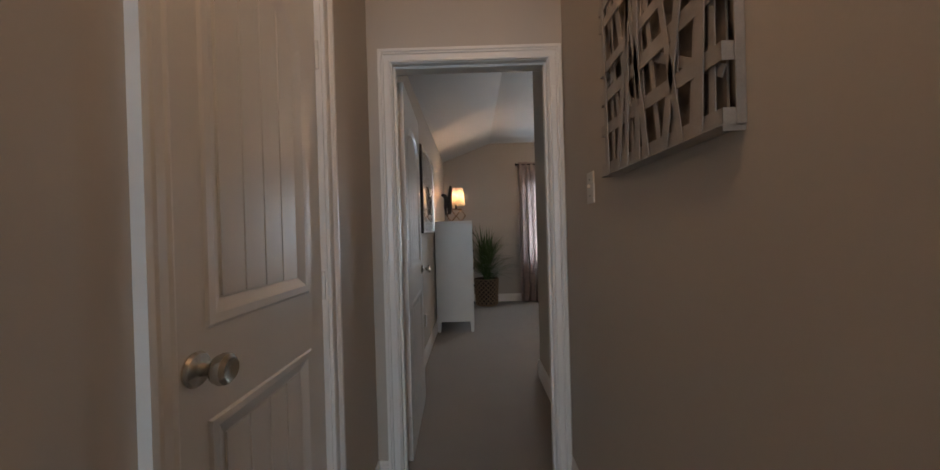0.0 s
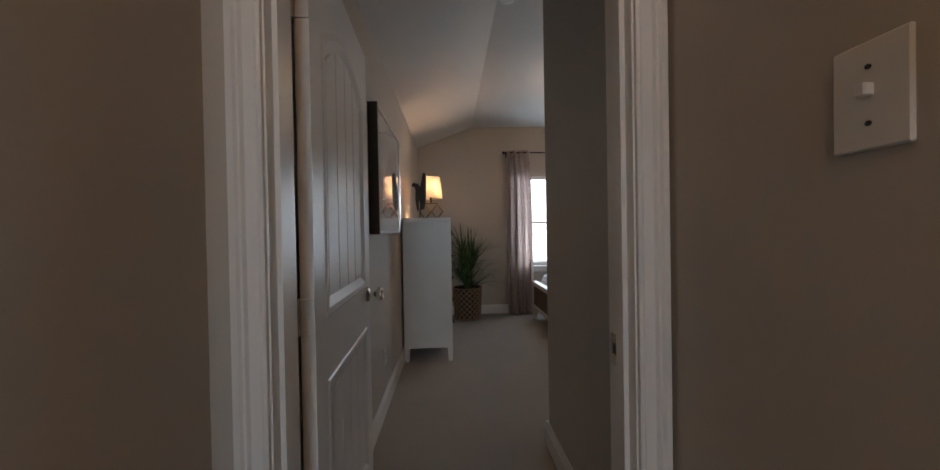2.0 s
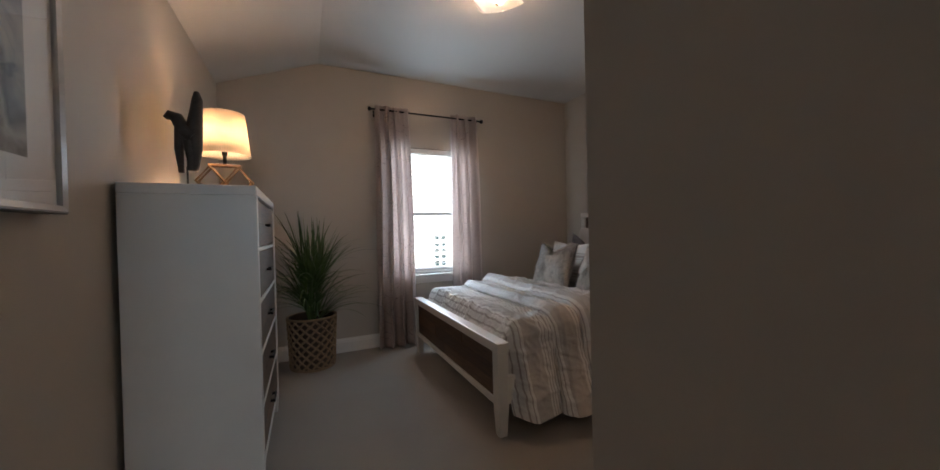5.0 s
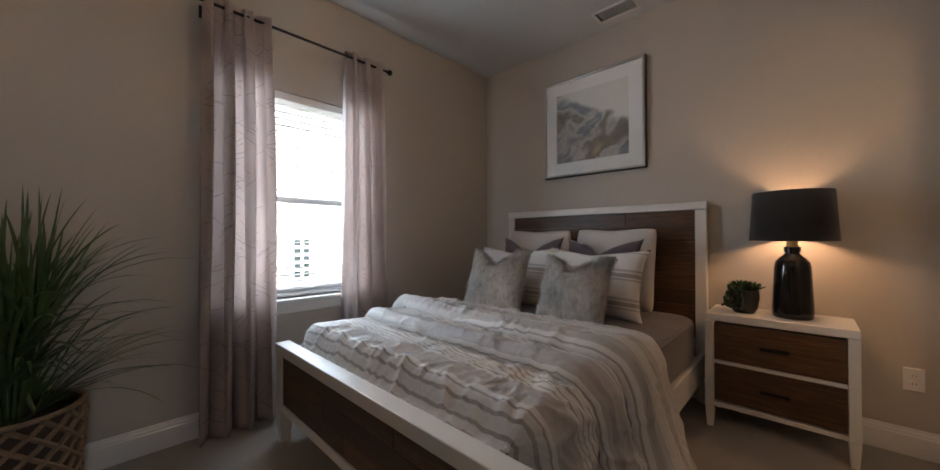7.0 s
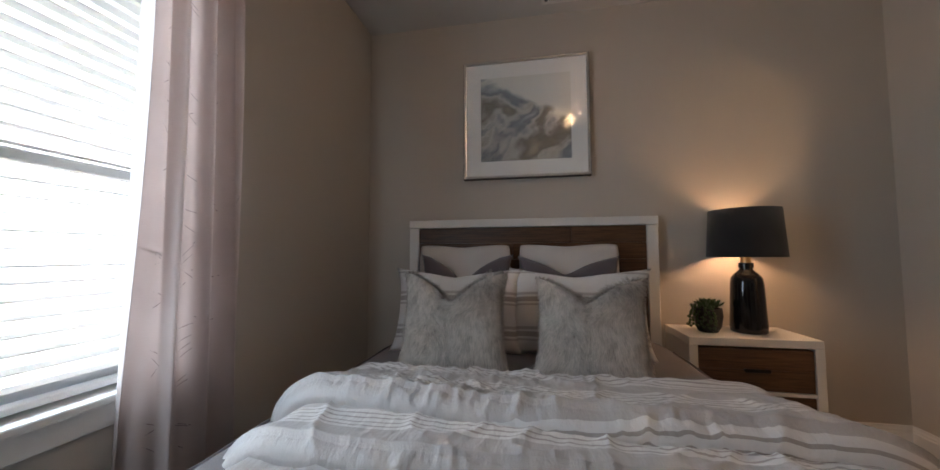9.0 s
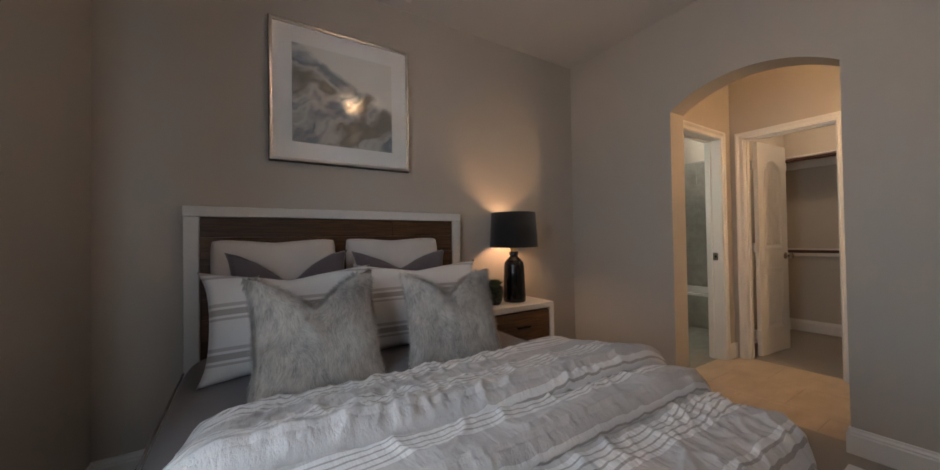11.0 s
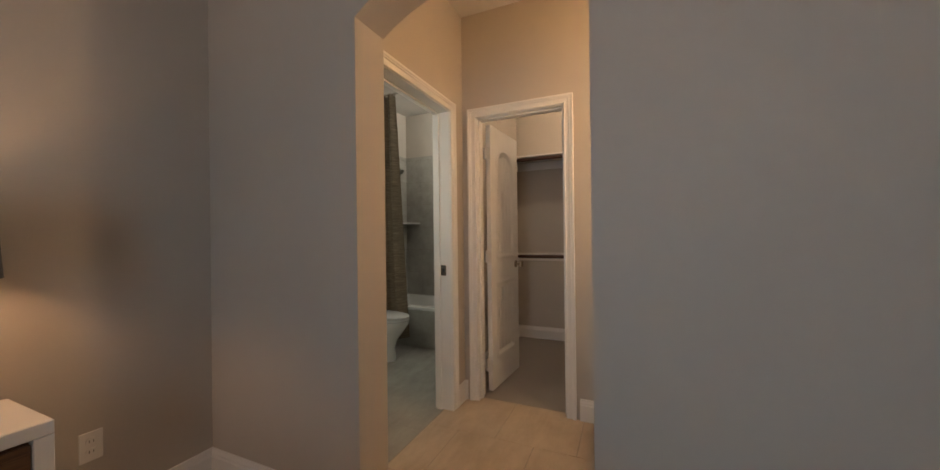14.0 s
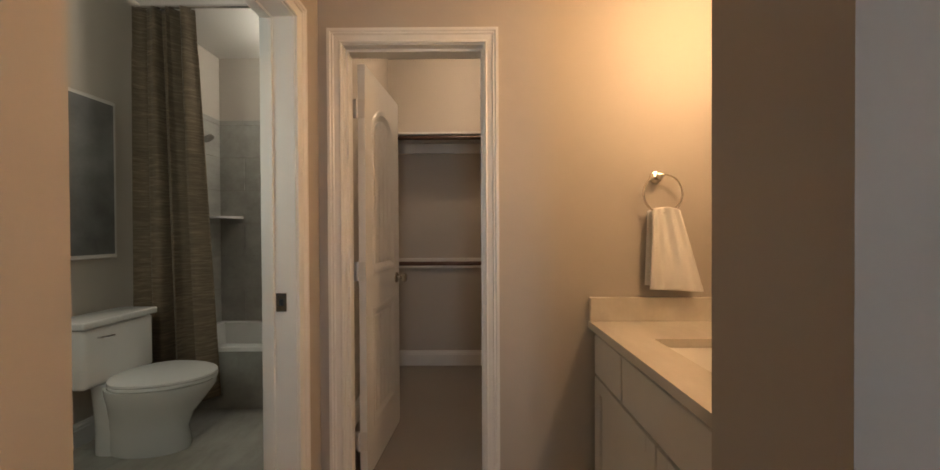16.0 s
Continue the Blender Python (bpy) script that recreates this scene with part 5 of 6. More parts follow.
# added panel; its brown paints the shade on the wall between the strips
put("backing", box(B(), (HALL_R - 0.022, AY0 + 0.012, AZ0 + 0.012), (HALL_R - 0.018, AY1 - 0.012, AZ1 - 0.012)), plain("shaded_wall_brown", (0.21, 0.165, 0.125), 0.5, 0.2, vary=0.3, scale=9), art, "added brown panel coloured as the shaded wall behind the strips")
for y in (AY0 + 0.05, AY1 - 0.05):
    put("standoff", box(B(), (HALL_R - 0.018, y - 0.01, AZ1 - 0.06), (HALL_R, y + 0.01, AZ1 - 0.04)), ART, art)

# ---- switches, outlets and ceiling fittings ----


def switch(place, turn, gangs, label):
    """A toggle switch plate: local x along the wall, -y out of it."""
    s = thing("light_switch", place, label, "light switch", rz=turn)
    w = 0.039 + 0.023 * (2 * gangs - 1)
    w = 0.072 if gangs == 1 else 0.116
    part("plate", box(B(), (-w / 2, -0.006, -0.058), (w / 2, 0.0, 0.058), 0.002), PLASTIC, s)
    for g in range(gangs):
        x = (g - (gangs - 1) / 2) * 0.046
        part("toggle", box(B(), (x - 0.005, -0.017, -0.002), (x + 0.005, -0.004, 0.012), 0.0015), PLASTIC, s)
        for z in (-0.03, 0.03):
            part("screw", lathe(B(), [(0.0, -0.001), (0.003, -0.001), (0.003, 0.0012), (0.0, 0.0014)], 8, (x, -0.006, z), Matrix.Rotation(radians(90), 4, "X")), SLOT, s)
    return s


def outlet(place, turn, label):
    s = thing("wall_outlet", place, label, "outlet", rz=turn)
    part("plate", box(B(), (-0.035, -0.006, -0.057), (0.035, 0.0, 0.057), 0.002), PLASTIC, s)
    for z in (-0.02, 0.02):
        r = part("receptacle", lathe(B(), [(0.0, -0.001), (0.016, -0.001), (0.016, 0.002), (0.0, 0.002)], 18, (0, -0.006, z), Matrix.Rotation(radians(90), 4, "X")), PLASTIC, s)
        for x in (-0.006, 0.006):
            part("slot", box(B(), (x - 0.001, -0.0088, z - 0.004), (x + 0.001, -0.0078, z + 0.005)), SLOT, r)
    return s


switch((HALL_R, 1.115, 1.362), -90, 1, "white single toggle switch plate on the hall wall")
switch((PASS_R, 1.835, 1.395), -90, 2, "white double toggle switch plate in the entry passage")
outlet((EAST, 3.201, 0.38), -90, "white wall outlet beside the nightstand")
outlet((WEST, 3.24, 0.37), 90, "white wall outlet below the framed picture")
outlet((-0.52, -1.63, 0.352), 180, "white wall outlet on the landing wall")
smoke = thing("smoke_detector", (0.70, 3.08, TOP), "white round smoke detector on the ceiling", "smoke detector")
part("housing", lathe(B(), [(0.0, -0.036), (0.035, -0.036), (0.05, -0.030), (0.058, -0.014), (0.066, -0.012), (0.066, 0.0), (0.0, 0.0)], 36), PLASTIC, smoke, smooth=40)
part("vent_ring", tube(B(), [(0.052 * math.cos(i * math.pi / 16), 0.052 * math.sin(i * math.pi / 16), -0.024) for i in range(32)], 0.0025, 6, True), SLOT, smoke)
part("test_button", lathe(B(), [(0.0, -0.039), (0.009, -0.039), (0.010, -0.035), (0.0, -0.035)], 16, (0.02, 0, 0)), PLASTIC, smoke)


def ceiling_vent(place, w, d, label):
    v = thing("ceiling_vent", place, label, "ceiling vent")
    fr_ = B()
    for a, b in (((-w / 2, -d / 2), (w / 2, -d / 2 + 0.02)), ((-w / 2, d / 2 - 0.02), (w / 2, d / 2)), ((-w / 2, -d / 2 + 0.02), (-w / 2 + 0.02, d / 2 - 0.02)), ((w / 2 - 0.02, -d / 2 + 0.02), (w / 2, d / 2 - 0.02))):
        box(fr_, (*a, -0.008), (*b, 0.0), 0.002)
    part("frame", fr_, PLASTIC, v)
    part("backing", box(B(), (-w / 2 + 0.02, -d / 2 + 0.02, -0.002), (w / 2 - 0.02, d / 2 - 0.02, 0.0)), SLOT, v)
    sl = mesh("slat", box(B(), (-w / 2 + 0.021, -0.007, -0.0008), (w / 2 - 0.021, 0.007, 0.0008)), PLASTIC)
    for i in range(int((d - 0.05) / 0.014)):
        o = new("slat", sl)
        o.parent = v
        o.matrix_basis = pose(0, -d / 2 + 0.03 + 0.014 * i, -0.006, 35, 0, 0)
    return v


ceiling_vent((3.38, 4.60, TOP), 0.16, 0.30, "white slatted air vent in the ceiling")
ceiling_vent((3.58, 0.98, TOP), 0.26, 0.26, "white slatted exhaust vent in the bathroom ceiling")

FROST = Nodes("frosted_glass")
FROST.set(Base_Color=(0.95, 0.92, 0.86, 1), Roughness=0.35, Transmission_Weight=0.9, IOR=1.4)
FROST = FROST.m
fix = thing("ceiling_light", (1.657, 4.381, TOP), "lit ceiling light with a square frosted glass plate", "ceiling light", rz=44)
part("canopy", lathe(B(), [(0.0, -0.03), (0.055, -0.03), (0.066, -0.018), (0.070, 0.0), (0.0, 0.0)], 32), NICKEL, fix, "nickel canopy", 40)
part("stem", lathe(B(), [(0.006, -0.15), (0.006, -0.03)], 10), NICKEL, fix)
gl = part("glass_plate", sheet(B(), lambda u, v: ((u - 0.5) * 0.29, (v - 0.5) * 0.29, -0.140 + 0.09 * ((u - 0.5) ** 2 + (v - 0.5) ** 2)), 14, 14), FROST, fix, "square frosted glass plate", 180)
gl.modifiers.new("thickness", "SOLIDIFY").thickness = 0.005
gl.visible_shadow = False
part("finial", lathe(B(), [(0.0, -0.162), (0.008, -0.158), (0.010, -0.150), (0.006, -0.144), (0.0, -0.142)], 14), NICKEL, fix, smooth=60)
for s in (-1, 1):
    part("bulb", lathe(B(), [(0.0, -0.05), (0.012, -0.05), (0.022, 0.0), (0.026, 0.02), (0.018, 0.042), (0.0, 0.048)], 16, (s * 0.035, 0, -0.085), Matrix.Rotation(radians(90 * s), 4, "Y")), GLOW, fix, "glowing bulb", 60)

# ---- closet ----
AT = Vector((0, 0.234, -0.005))
ROD = plain("stained_wood_rod", (0.075, 0.032, 0.02), 0.35, vary=0.3, scale=14, grain=80)
for z, shelf in ((1.985, True), (0.955, False)):
    r = thing("closet_rod", (2.0, -0.085, z), "dark stained wooden hanging rod across the closet", "closet rod", "closet rods")
    put("rod", tube(B(), [(1.025, -0.085, z), (2.815, -0.085, z)], 0.017, 16), ROD, r, smooth=40)
    for x in (1.023, 2.817):
        put("socket", lathe(B(), [(0.026, -0.006), (0.026, 0.006)], 18, (x, -0.085, z), Matrix.Rotation(radians(90), 4, "Y")), LACQUER, r)
    sh_ = thing("closet_shelf", (2.0, -0.24, z + 0.03), "white painted shelf board over the hanging rod" if shelf else "white painted cleat rail behind the lower rod", "shelf")
    if shelf:
        put("board", box(B(), (1.021, -0.389, z + 0.024), (2.819, -0.065, z + 0.043), 0.002), LACQUER, sh_)
    put("cleat", box(B(), (1.021, -0.389, z - 0.065), (2.819, -0.371, z + 0.023), 0.002), LACQUER, sh_)
    put("side_cleat", box(B(), (2.801, -0.37, z - 0.065), (2.819, -0.04, z + 0.023), 0.002), LACQUER, sh_)

AT = Vector((0, 0, 0))

# ---- vanity ----
AT = Vector((-0.03, 0.117, 0.0))
VS, VN = CLOSET_F - AT.y, ARCH_B - AT.y
CAB = plain("vanity_paint", (0.66, 0.63, 0.58), 0.38, vary=0.04, grain=100, bump=0.03)
van = thing("vanity_cabinet", (1.30, 1.96, 0), "white painted vanity cabinet with drawers and panel doors", "cabinet")
put("body", box(B(), (1.021, 1.42, 0.09), (1.562, VN - 0.001, 0.788)), CAB, van)
put("toe_kick", box(B(), (1.021, 1.42, 0.0), (1.50, VN - 0.001, 0.09)), CAB, van)


def cab_front(name, y0, y1, z0, z1, panel):
    bm = B()
    if panel:
        f = 0.055
        for a, b in (((y0, z0), (y0 + f, z1)), ((y1 - f, z0), (y1, z1)), ((y0 + f, z0), (y1 - f, z0 + f)), ((y0 + f, z1 - f), (y1 - f, z1))):
            box(bm, (1.5625, a[0], a[1]), (1.582, b[0], b[1]), 0.0015)
        box(bm, (1.5625, y0 + f, z0 + f), (1.570, y1 - f, z1 - f))
    else:
        box(bm, (1.5625, y0, z0), (1.582, y1, z1), 0.0025)
    put(name, bm, CAB, van)


cab_front("drawer", 1.425, 1.69, 0.60, 0.765, False)
cab_front("drawer", 1.70, 2.245, 0.60, 0.765, False)
cab_front("drawer", 2.255, 2.465, 0.60, 0.765, False)
cab_front("door", 1.425, 1.925, 0.115, 0.588, True)
cab_front("door", 1.935, 2.465, 0.115, 0.588, True)
top = thing("vanity_countertop", (1.30, 1.96, 0.789), "pale quartz vanity countertop with an undermount sink", "countertop")
SX0, SX1, SY0, SY1 = 1.15, 1.455, 1.675, 2.17
bm = B()
rims = [[bm.verts.new((x, y, z)) for x, y in ((x0, y0), (x1, y0), (x1, y1), (x0, y1))] for x0, x1, y0, y1, z in (
    (1.0215, 1.602, 1.4035, VN - 0.0005, 0.7885), (1.0215, 1.602, 1.4035, VN - 0.0005, 0.82), (SX0, SX1, SY0, SY1, 0.82), (SX0, SX1, SY0, SY1, 0.7885))]
for p, q in zip(rims, rims[1:] + rims[:1]):
    for i in range(4):
        bm.faces.new((p[i], p[(i + 1) % 4], q[(i + 1) % 4], q[i]))
put("slab", bm, COUNTER, top)
put("side_splash", box(B(), (1.0215, 1.4035, 0.8203), (1.598, 1.424, 0.922), 0.002), COUNTER, top)
put("back_splash", box(B(), (1.0215, 1.4245, 0.8203), (1.042, VN - 0.001, 0.922), 0.002), COUNTER, top)
sink = thing("sink", (1.31, 1.92, 0.66), "white undermount rectangular sink in the vanity top", "sink")
bm = B()
for a, b in (((SX0 - 0.01, SY0 - 0.01, 0.64), (SX1 + 0.01, SY0, 0.788)), ((SX0 - 0.01, SY1, 0.64), (SX1 + 0.01, SY1 + 0.01, 0.788)), ((SX0 - 0.01, SY0, 0.64), (SX0, SY1, 0.788)), ((SX1, SY0, 0.64), (SX1 + 0.01, SY1, 0.788)), ((SX0, SY0, 0.64), (SX1, SY1, 0.655))):
    box(bm, a, b)
put("basin", bm, PORCELAIN, sink)
put("drain", lathe(B(), [(0.0, 0.0), (0.022, 0.0), (0.020, 0.004), (0.0, 0.003)], 20, (1.31, 1.92, 0.655)), CHROME, sink)
MIRROR = plain("mirror_silver", (0.9, 0.9, 0.9), 0.02, 1.0, vary=0.0, bump=0.0)
mir = thing("wall_mirror", (1.02, 1.96, 1.4), "plain frameless mirror above the vanity", "mirror")
put("mirror_sheet", box(B(), (1.0205, 1.46, 0.95), (1.026, 2.45, 1.88)), MIRROR, mir)

AT = Vector((-0.055, 0.117, 0.012))
ring = thing("towel_ring", (1.33, VS, 1.425), "nickel towel ring on the vanity wall", "towel ring")
put("mount", lathe(B(), [(0.0, 0.0), (0.026, 0.0), (0.026, 0.008), (0.012, 0.014), (0.010, 0.036), (0.014, 0.042), (0.0, 0.046)], 24, (1.335, VS, 1.425), Matrix.Rotation(radians(-90), 4, "X")), NICKEL, ring, smooth=40)
put("ring", tube(B(), [(1.322 + 0.082 * math.cos(i * math.pi / 24), VS + 0.038, 1.352 + 0.082 * math.sin(i * math.pi / 24)) for i in range(48)], 0.0045, 8, True), NICKEL, ring, smooth=60)
towel = thing("hand_towel", (1.28, VS + 0.04, 0.95), "white terry hand towel hanging from the nickel ring", "towel")


def towel_place(u, v):
    z = 1.296 - 0.35 * v
    half = 0.058 + 0.052 * v
    mid = 1.318 - 0.040 * v
    fold = 0.009 * math.sin(7.2 * u + 0.6) * (1 - 0.6 * v) + 0.003 * math.sin(21 * u + 2 * v)
    return (mid + (u - 0.5) * 2 * half, VS + 0.052 + fold + 0.010 * v, z + 0.012 * (u - 0.5) * v - 0.018 * (1 - v) * (2 * u - 1) ** 2)


bm = sheet(B(), towel_place, 60, 50)
ob = put("front_fold", bm, TOWEL, towel, smooth=180)
ob.modifiers.new("thickness", "SOLIDIFY").thickness = 0.008
bm = sheet(B(), lambda u, v: (lambda p: (p[0] + 0.004, VS + 0.022 + 0.3 * (p[1] - VS - 0.05), p[2] + 0.012 * v))(towel_place(u, v)), 40, 30)
ob = put("back_fold", bm, TOWEL, towel, smooth=180)
ob.modifiers.new("thickness", "SOLIDIFY").thickness = 0.006
put("hem_band", sheet(B(), lambda u, v: (lambda p: (p[0], p[1] + 0.0055, p[2]))(towel_place(u, 0.925 + 0.02 * v)), 60, 2), TOWEL, towel, smooth=180)

AT = Vector((0, 0, 0))

# ---- bathroom ----
AT = Vector((0.02, 0.11, 0.0))
E_, S_ = BE - AT.x, BS - AT.y
tub = thing("bathtub", (3.6, 0.15, 0), "white bathtub with a tiled apron behind the curtain", "bathtub")
put("apron", box(B(), (2.897, 0.50, 0.0), (E_ - 0.001, 0.52, 0.39)), BATH_TILE, tub, "grey tiled apron")
bm = B()
for a, b in (((2.897, 0.44, 0.391), (E_ - 0.001, 0.525, 0.425)), ((2.897, S_ + 0.001, 0.391), (E_ - 0.001, S_ + 0.06, 0.425)), ((2.897, S_ + 0.06, 0.391), (2.97, 0.44, 0.425)), ((E_ - 0.07, S_ + 0.06, 0.391), (E_ - 0.001, 0.44, 0.425))):
    box(bm, a, b, 0.006, 2)
put("rim", bm, PORCELAIN, tub)
bm = B()
rows = [[bm.verts.new((x, y, z)) for x, y in ((2.97 + k, S_ + 0.06 + k, ), (E_ - 0.07 - k, S_ + 0.06 + k), (E_ - 0.07 - k, 0.44 - k), (2.97 + k, 0.44 - k))] for k, z in ((0.0, 0.41), (0.03, 0.20), (0.08, 0.10))]
for p, q in zip(rows, rows[1:]):
    for i in range(4):
        bm.faces.new((p[i], p[(i + 1) % 4], q[(i + 1) % 4], q[i]))
bm.faces.new(rows[-1])
put("basin", bm, PORCELAIN, tub)

AT = Vector((-0.01, 0.11, 0.0))
toi = thing("toilet", (4.0, 0.95, 0), "white porcelain two-piece toilet with its lid closed", "toilet")
TY = 0.96


def oval(cx, cy, a_front, a_back, b, n=40):
    return [(cx + (-a_front if math.cos(2 * math.pi * i / n) > 0 else a_back) * abs(math.cos(2 * math.pi * i / n)), cy + b * math.sin(2 * math.pi * i / n)) for i in range(n)]


def stack(rings_, name, material, parent, label="", cap=True):
    bm = B()
    rs = [[bm.verts.new((x, y, z)) for x, y in pts] for pts, z in rings_]
    for p, q in zip(rs, rs[1:]):
        for i in range(len(p)):
            bm.faces.new((p[i], p[(i + 1) % len(p)], q[(i + 1) % len(p)], q[i]))
    if cap:
        bm.faces.new(rs[0][::-1])
        bm.faces.new(rs[-1])
    return put(name, bm, material, parent, label, 50)


stack([(oval(3.92, TY, 0.23, 0.20, 0.105), 0.0), (oval(3.92, TY, 0.235, 0.20, 0.11), 0.03), (oval(3.93, TY, 0.23, 0.20, 0.10), 0.12), (oval(3.92, TY, 0.25, 0.20, 0.115), 0.20), (oval(3.90, TY, 0.295, 0.20, 0.155), 0.28), (oval(3.88, TY, 0.325, 0.22, 0.185), 0.35), (oval(3.88, TY, 0.33, 0.22, 0.19), 0.385)], "bowl", PORCELAIN, toi)
stack([(oval(3.88, TY, 0.328, 0.19, 0.188), 0.387), (oval(3.88, TY, 0.335, 0.19, 0.194), 0.392), (oval(3.88, TY, 0.335, 0.19, 0.194), 0.403), (oval(3.88, TY, 0.328, 0.19, 0.19), 0.407)], "seat", PORCELAIN, toi)
stack([(oval(3.88, TY, 0.330, 0.19, 0.190), 0.409), (oval(3.88, TY, 0.335, 0.19, 0.195), 0.414), (oval(3.88, TY, 0.332, 0.19, 0.192), 0.425), (oval(3.88, TY, 0.30, 0.17, 0.165), 0.431)], "lid", PORCELAIN, toi)
put("tank", box(B(), (4.06, TY - 0.20, 0.40), (4.275, TY + 0.20, 0.715), 0.022, 4), PORCELAIN, toi, smooth=50)
put("tank_lid", box(B(), (4.045, TY - 0.215, 0.716), (4.282, TY + 0.215, 0.755), 0.010, 3), PORCELAIN, toi, smooth=50)
put("flush_lever", tube(B(), [(4.058, TY + 0.13, 0.66), (4.045, TY + 0.13, 0.66), (4.043, TY + 0.06, 0.655)], 0.006, 8), CHROME, toi)
stack([(oval(4.09, TY, 0.14, 0.10, 0.085), 0.0), (oval(4.09, TY, 0.13, 0.10, 0.080), 0.15), (oval(4.09, TY, 0.16, 0.10, 0.105), 0.34), (oval(4.09, TY, 0.16, 0.10, 0.115), 0.399)], "pedestal_back", PORCELAIN, toi)

AT = Vector((0.02, 0.11, 0.0))
BURLAP = Nodes("brown_slub_weave")
slub, broad = BURLAP.noise(1.0, 4.0, 0.6, (9.0, 9.0, 95.0)), BURLAP.noise(3.0, 3.0)
BURLAP.colour(BURLAP.mix(0.3, BURLAP.ramp(slub, [(0.32, (0.115, 0.083, 0.055)), (0.52, (0.20, 0.15, 0.10)), (0.68, (0.32, 0.25, 0.17))]), BURLAP.ramp(broad, [(0.3, (0.15, 0.11, 0.075)), (0.7, (0.24, 0.185, 0.125))])))
BURLAP.set(Roughness=0.9, Sheen_Weight=0.15)
BURLAP.bump(slub, 0.7, 0.004)
BURLAP = BURLAP.m
sc = thing("shower_curtain", (4.05, 0.56, 0.05), "brown textured shower curtain drawn beside the tub", "shower curtain")


def shower_place(u, v):
    z = 0.10 + 2.605 * v
    wide = 0.50 - 0.13 * v
    x = E_ - 0.02 - wide * u
    a = 0.045 * (1 - 0.35 * v) if v < 0.90 else 0.026
    return (x + 0.012 * math.sin(31 * u), 0.585 + a * math.sin(2 * math.pi * 3.6 * u + 0.8 + 0.3 * math.sin(3 * v)) + 0.008 * math.sin(2 * math.pi * 9 * u + v), z)


ob = put("cloth", sheet(B(), shower_place, 130, 50), BURLAP, sc, smooth=180)
ob.modifiers.new("thickness", "SOLIDIFY").thickness = 0.003
rod2 = thing("shower_rod", (3.6, 0.585, 2.715), "chrome shower curtain rod above the tub", "curtain rod")
put("rod", tube(B(), [(2.897, 0.585, 2.715), (E_ - 0.001, 0.585, 2.715)], 0.012, 12), CHROME, rod2, smooth=40)
shw = thing("wall_shower", (E_, 0.20, 2.0), "chrome shower arm and head on the tiled wall", "shower")
put("arm", tube(B(), [(E_ - 0.01, 0.20, 2.03), (E_ - 0.10, 0.20, 2.04), (E_ - 0.17, 0.20, 1.99)], 0.009, 10), CHROME, shw, smooth=60)
put("head", lathe(B(), [(0.012, 0.0), (0.018, -0.02), (0.042, -0.045), (0.046, -0.06), (0.0, -0.062)], 24, (E_ - 0.17, 0.20, 1.99), Matrix.Rotation(radians(35), 4, "Y")), CHROME, shw, smooth=40)
put("flange", lathe(B(), [(0.0, 0.0), (0.03, 0.0), (0.026, 0.01), (0.0, 0.012)], 20, (E_ - 0.009, 0.20, 2.03), Matrix.Rotation(radians(-90), 4, "Y")), CHROME, shw)
cs = thing("corner_shelf", (E_ - 0.1, S_ + 0.1, 1.35), "small white corner shelf in the tiled tub surround", "shelf")
put("shelf_board", prism(B(), [(E_ - 0.011, S_ + 0.011)] + [(E_ - 0.011 - 0.2 * math.cos(a * math.pi / 20), S_ + 0.011 + 0.2 * math.sin(a * math.pi / 20)) for a in range(11)], lambda u, v, q: (u, v, q), 1.335, 1.355), PORCELAIN, cs)
bp = thing("framed_picture", (E_, 1.15, 1.5), "grey abstract canvas in a pale frame above the toilet", "picture")
put("frame", box(B(), (E_ - 0.03, 0.74, 1.06), (E_ - 0.0005, 1.50, 2.02), 0.004), MATBOARD, bp)
put("canvas", box(B(), (E_ - 0.034, 0.76, 1.085), (E_ - 0.0302, 1.48, 1.995)), plain("smoky_grey_canvas", (0.17, 0.17, 0.165), 0.5, vary=0.55, scale=4.0), bp)

AT = Vector((0, 0, 0))

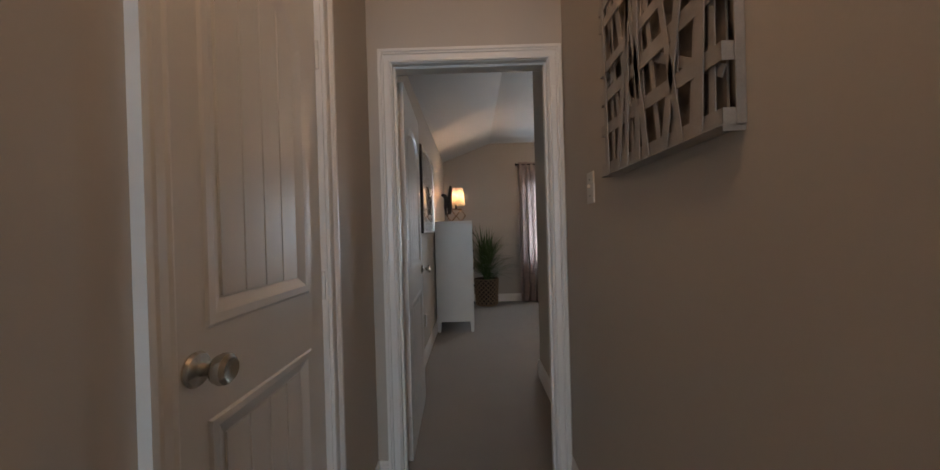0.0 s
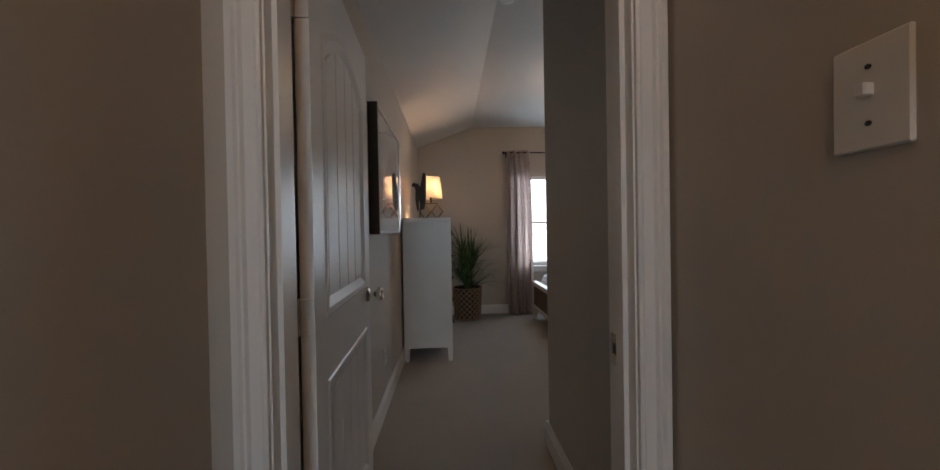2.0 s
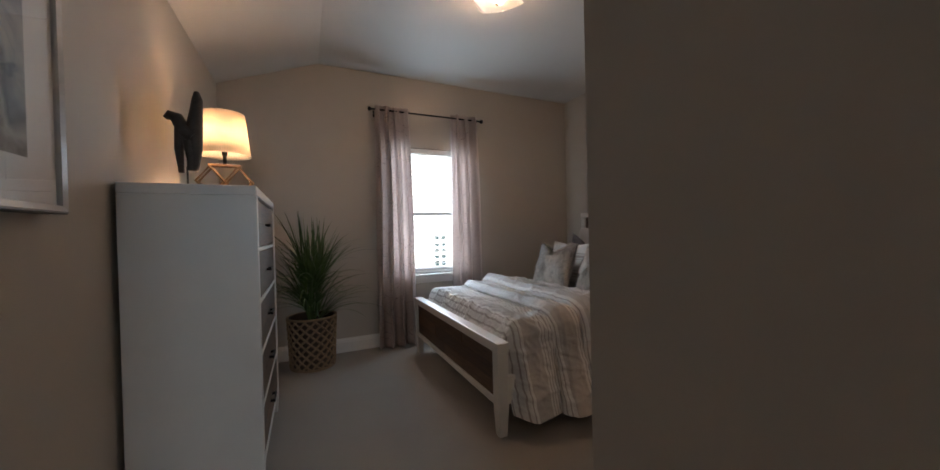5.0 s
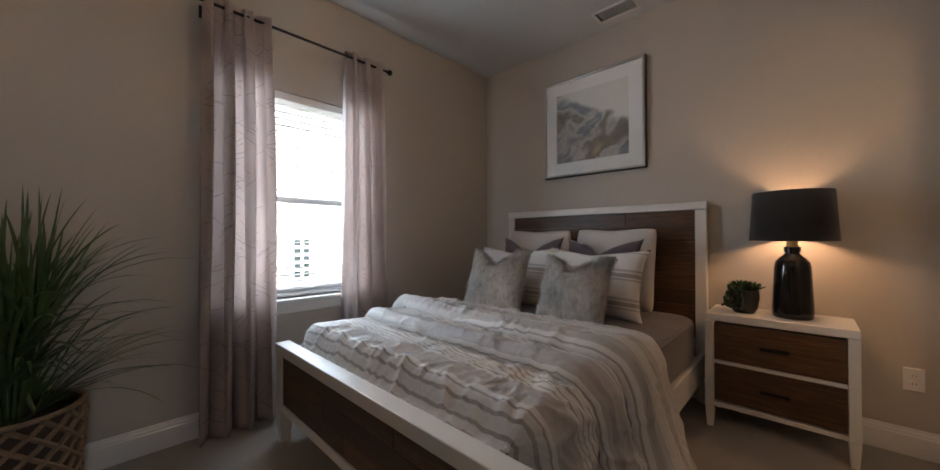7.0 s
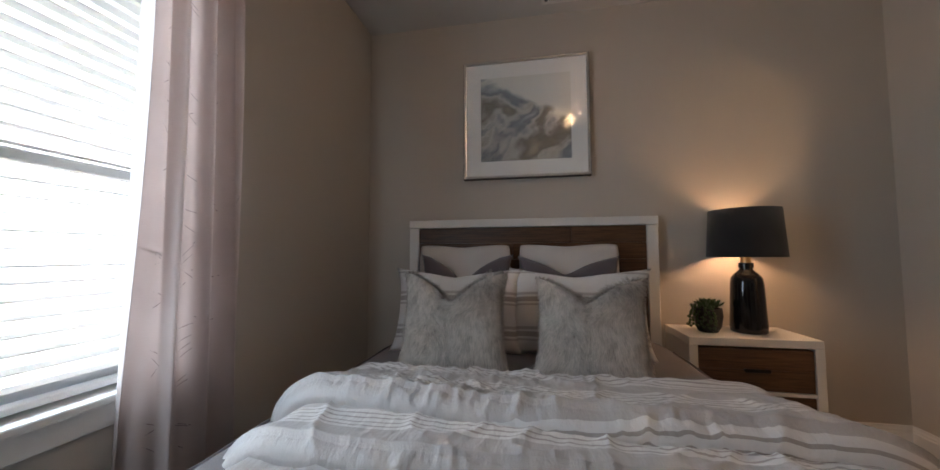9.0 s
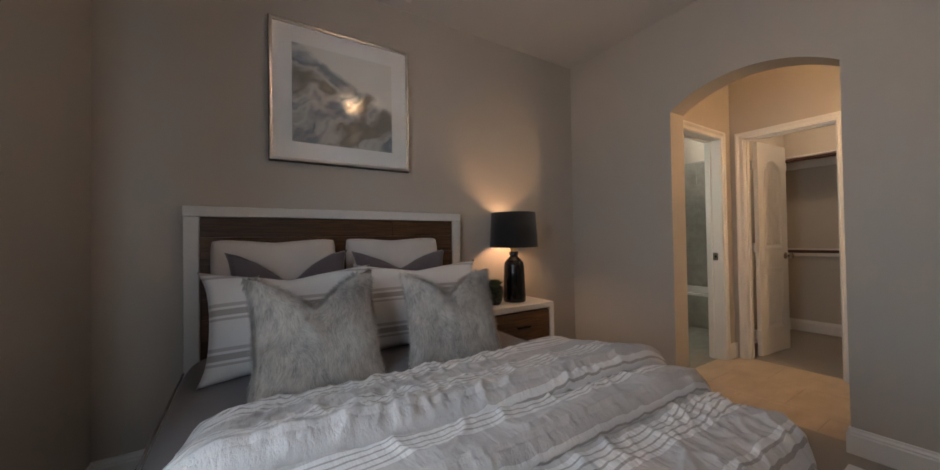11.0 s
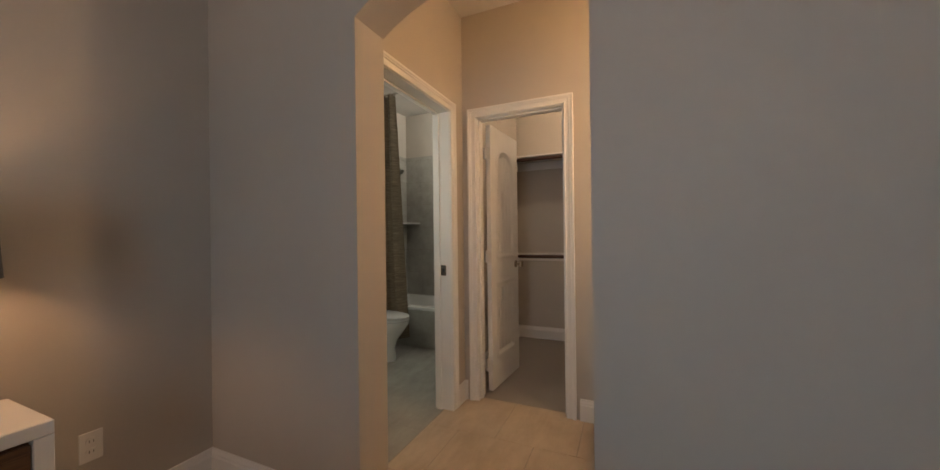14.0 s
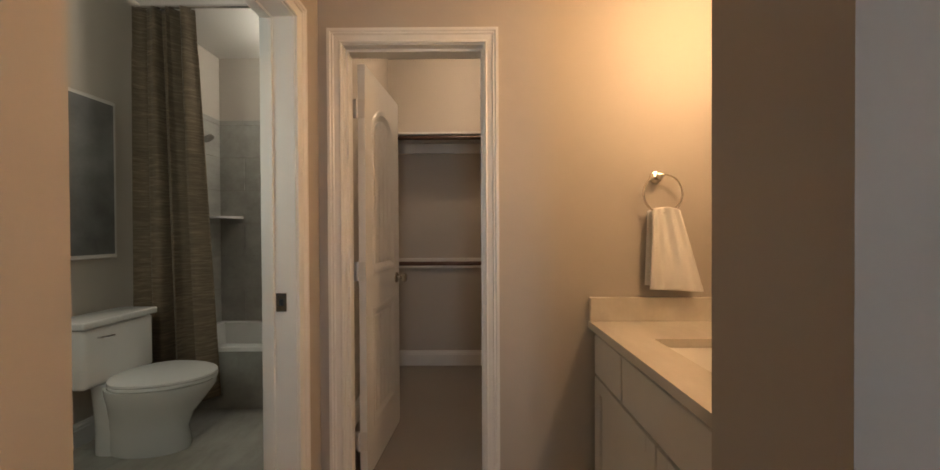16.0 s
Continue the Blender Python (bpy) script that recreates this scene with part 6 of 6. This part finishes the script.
# far room shelf beyond the arches
fs_ = thing("wall_shelf", (-1.1, -5.2, 1.3), "pale wall shelf with a lit edge in the far room", "shelf")
put("shelf_board", box(B(), (-1.9, -5.299, 1.29), (-0.5, -5.05, 1.33), 0.004), LACQUER, fs_)
put("support_panel", box(B(), (-1.9, -5.299, 1.33), (-0.5, -5.28, 1.52), 0.004), LACQUER, fs_)

# ---- floor tiles and tub surround, piece by piece ----


def tile_field(parent_name, label, x0, x1, y0, y1, w, d, material, off=0.0):
    f = tagged(new(parent_name, mesh(parent_name, box(B(), (x0, y0, -0.012), (x1, y1, -0.0025)), GROUT)), label, "tile floor", kind="structure")
    row = 0
    y = y0
    while y < y1 - 0.01:
        yb = min(y + d, y1)
        x = x0 - (w * off if row % 2 else 0.0)
        while x < x1 - 0.01:
            a, b = max(x, x0), min(x + w, x1)
            if b - a > 0.01:
                t = new("tile", mesh("tile", box(B(), (a + 0.0015, y + 0.0015, -0.006), (b - 0.0015, yb - 0.0015, 0.0), 0.0012), material))
                t.parent = f
            x += w
        y += d
        row += 1
    return f


tile_field("floor_tile_vanity", "beige travertine tile floor of the vanity", 0.9905, 2.804, 1.461, 2.639, 0.46, 0.46, FLOOR_TILE, 0.5)
tile_field("floor_tile_bath", "pale stone tile floor of the bathroom", 2.805, BE, 0.631, ARCH_B - 0.001, 0.46, 0.46, BATH_TILE, 0.5)


def tile_wall(name, label, to3, u0, u1, z0, z1, w, h):
    f = tagged(new(name, mesh(name, box(B(), to3(u0, z0, 0.0005), to3(u1, z1, 0.004)), GROUT)), label, "tiled wall", kind="structure")
    row, z = 0, z0
    while z < z1 - 0.01:
        zb = min(z + h, z1)
        u = u0 - (w / 2 if row % 2 else 0)
        while u < u1 - 0.005:
            a, b = max(u, u0), min(u + w, u1)
            if b - a > 0.008:
                t = new("tile", mesh("tile", box(B(), to3(a + 0.0012, z + 0.0012, 0.002), to3(b - 0.0012, zb - 0.0012, 0.010), 0.001), BATH_TILE))
                t.parent = f
            u += w
        z += h
        row += 1
    return f


tile_wall("wall_tile_south", "grey stone tiles on the tub's back wall", lambda u, z, p: (u, BS + p, z), 2.897, BE - 0.001, 0.426, 2.21, 0.60, 0.29)
tile_wall("wall_tile_east", "grey stone tiles on the tub's end wall", lambda u, z, p: (BE - p, u, z), BS + 0.012, 0.61, 0.426, 2.21, 0.60, 0.29)
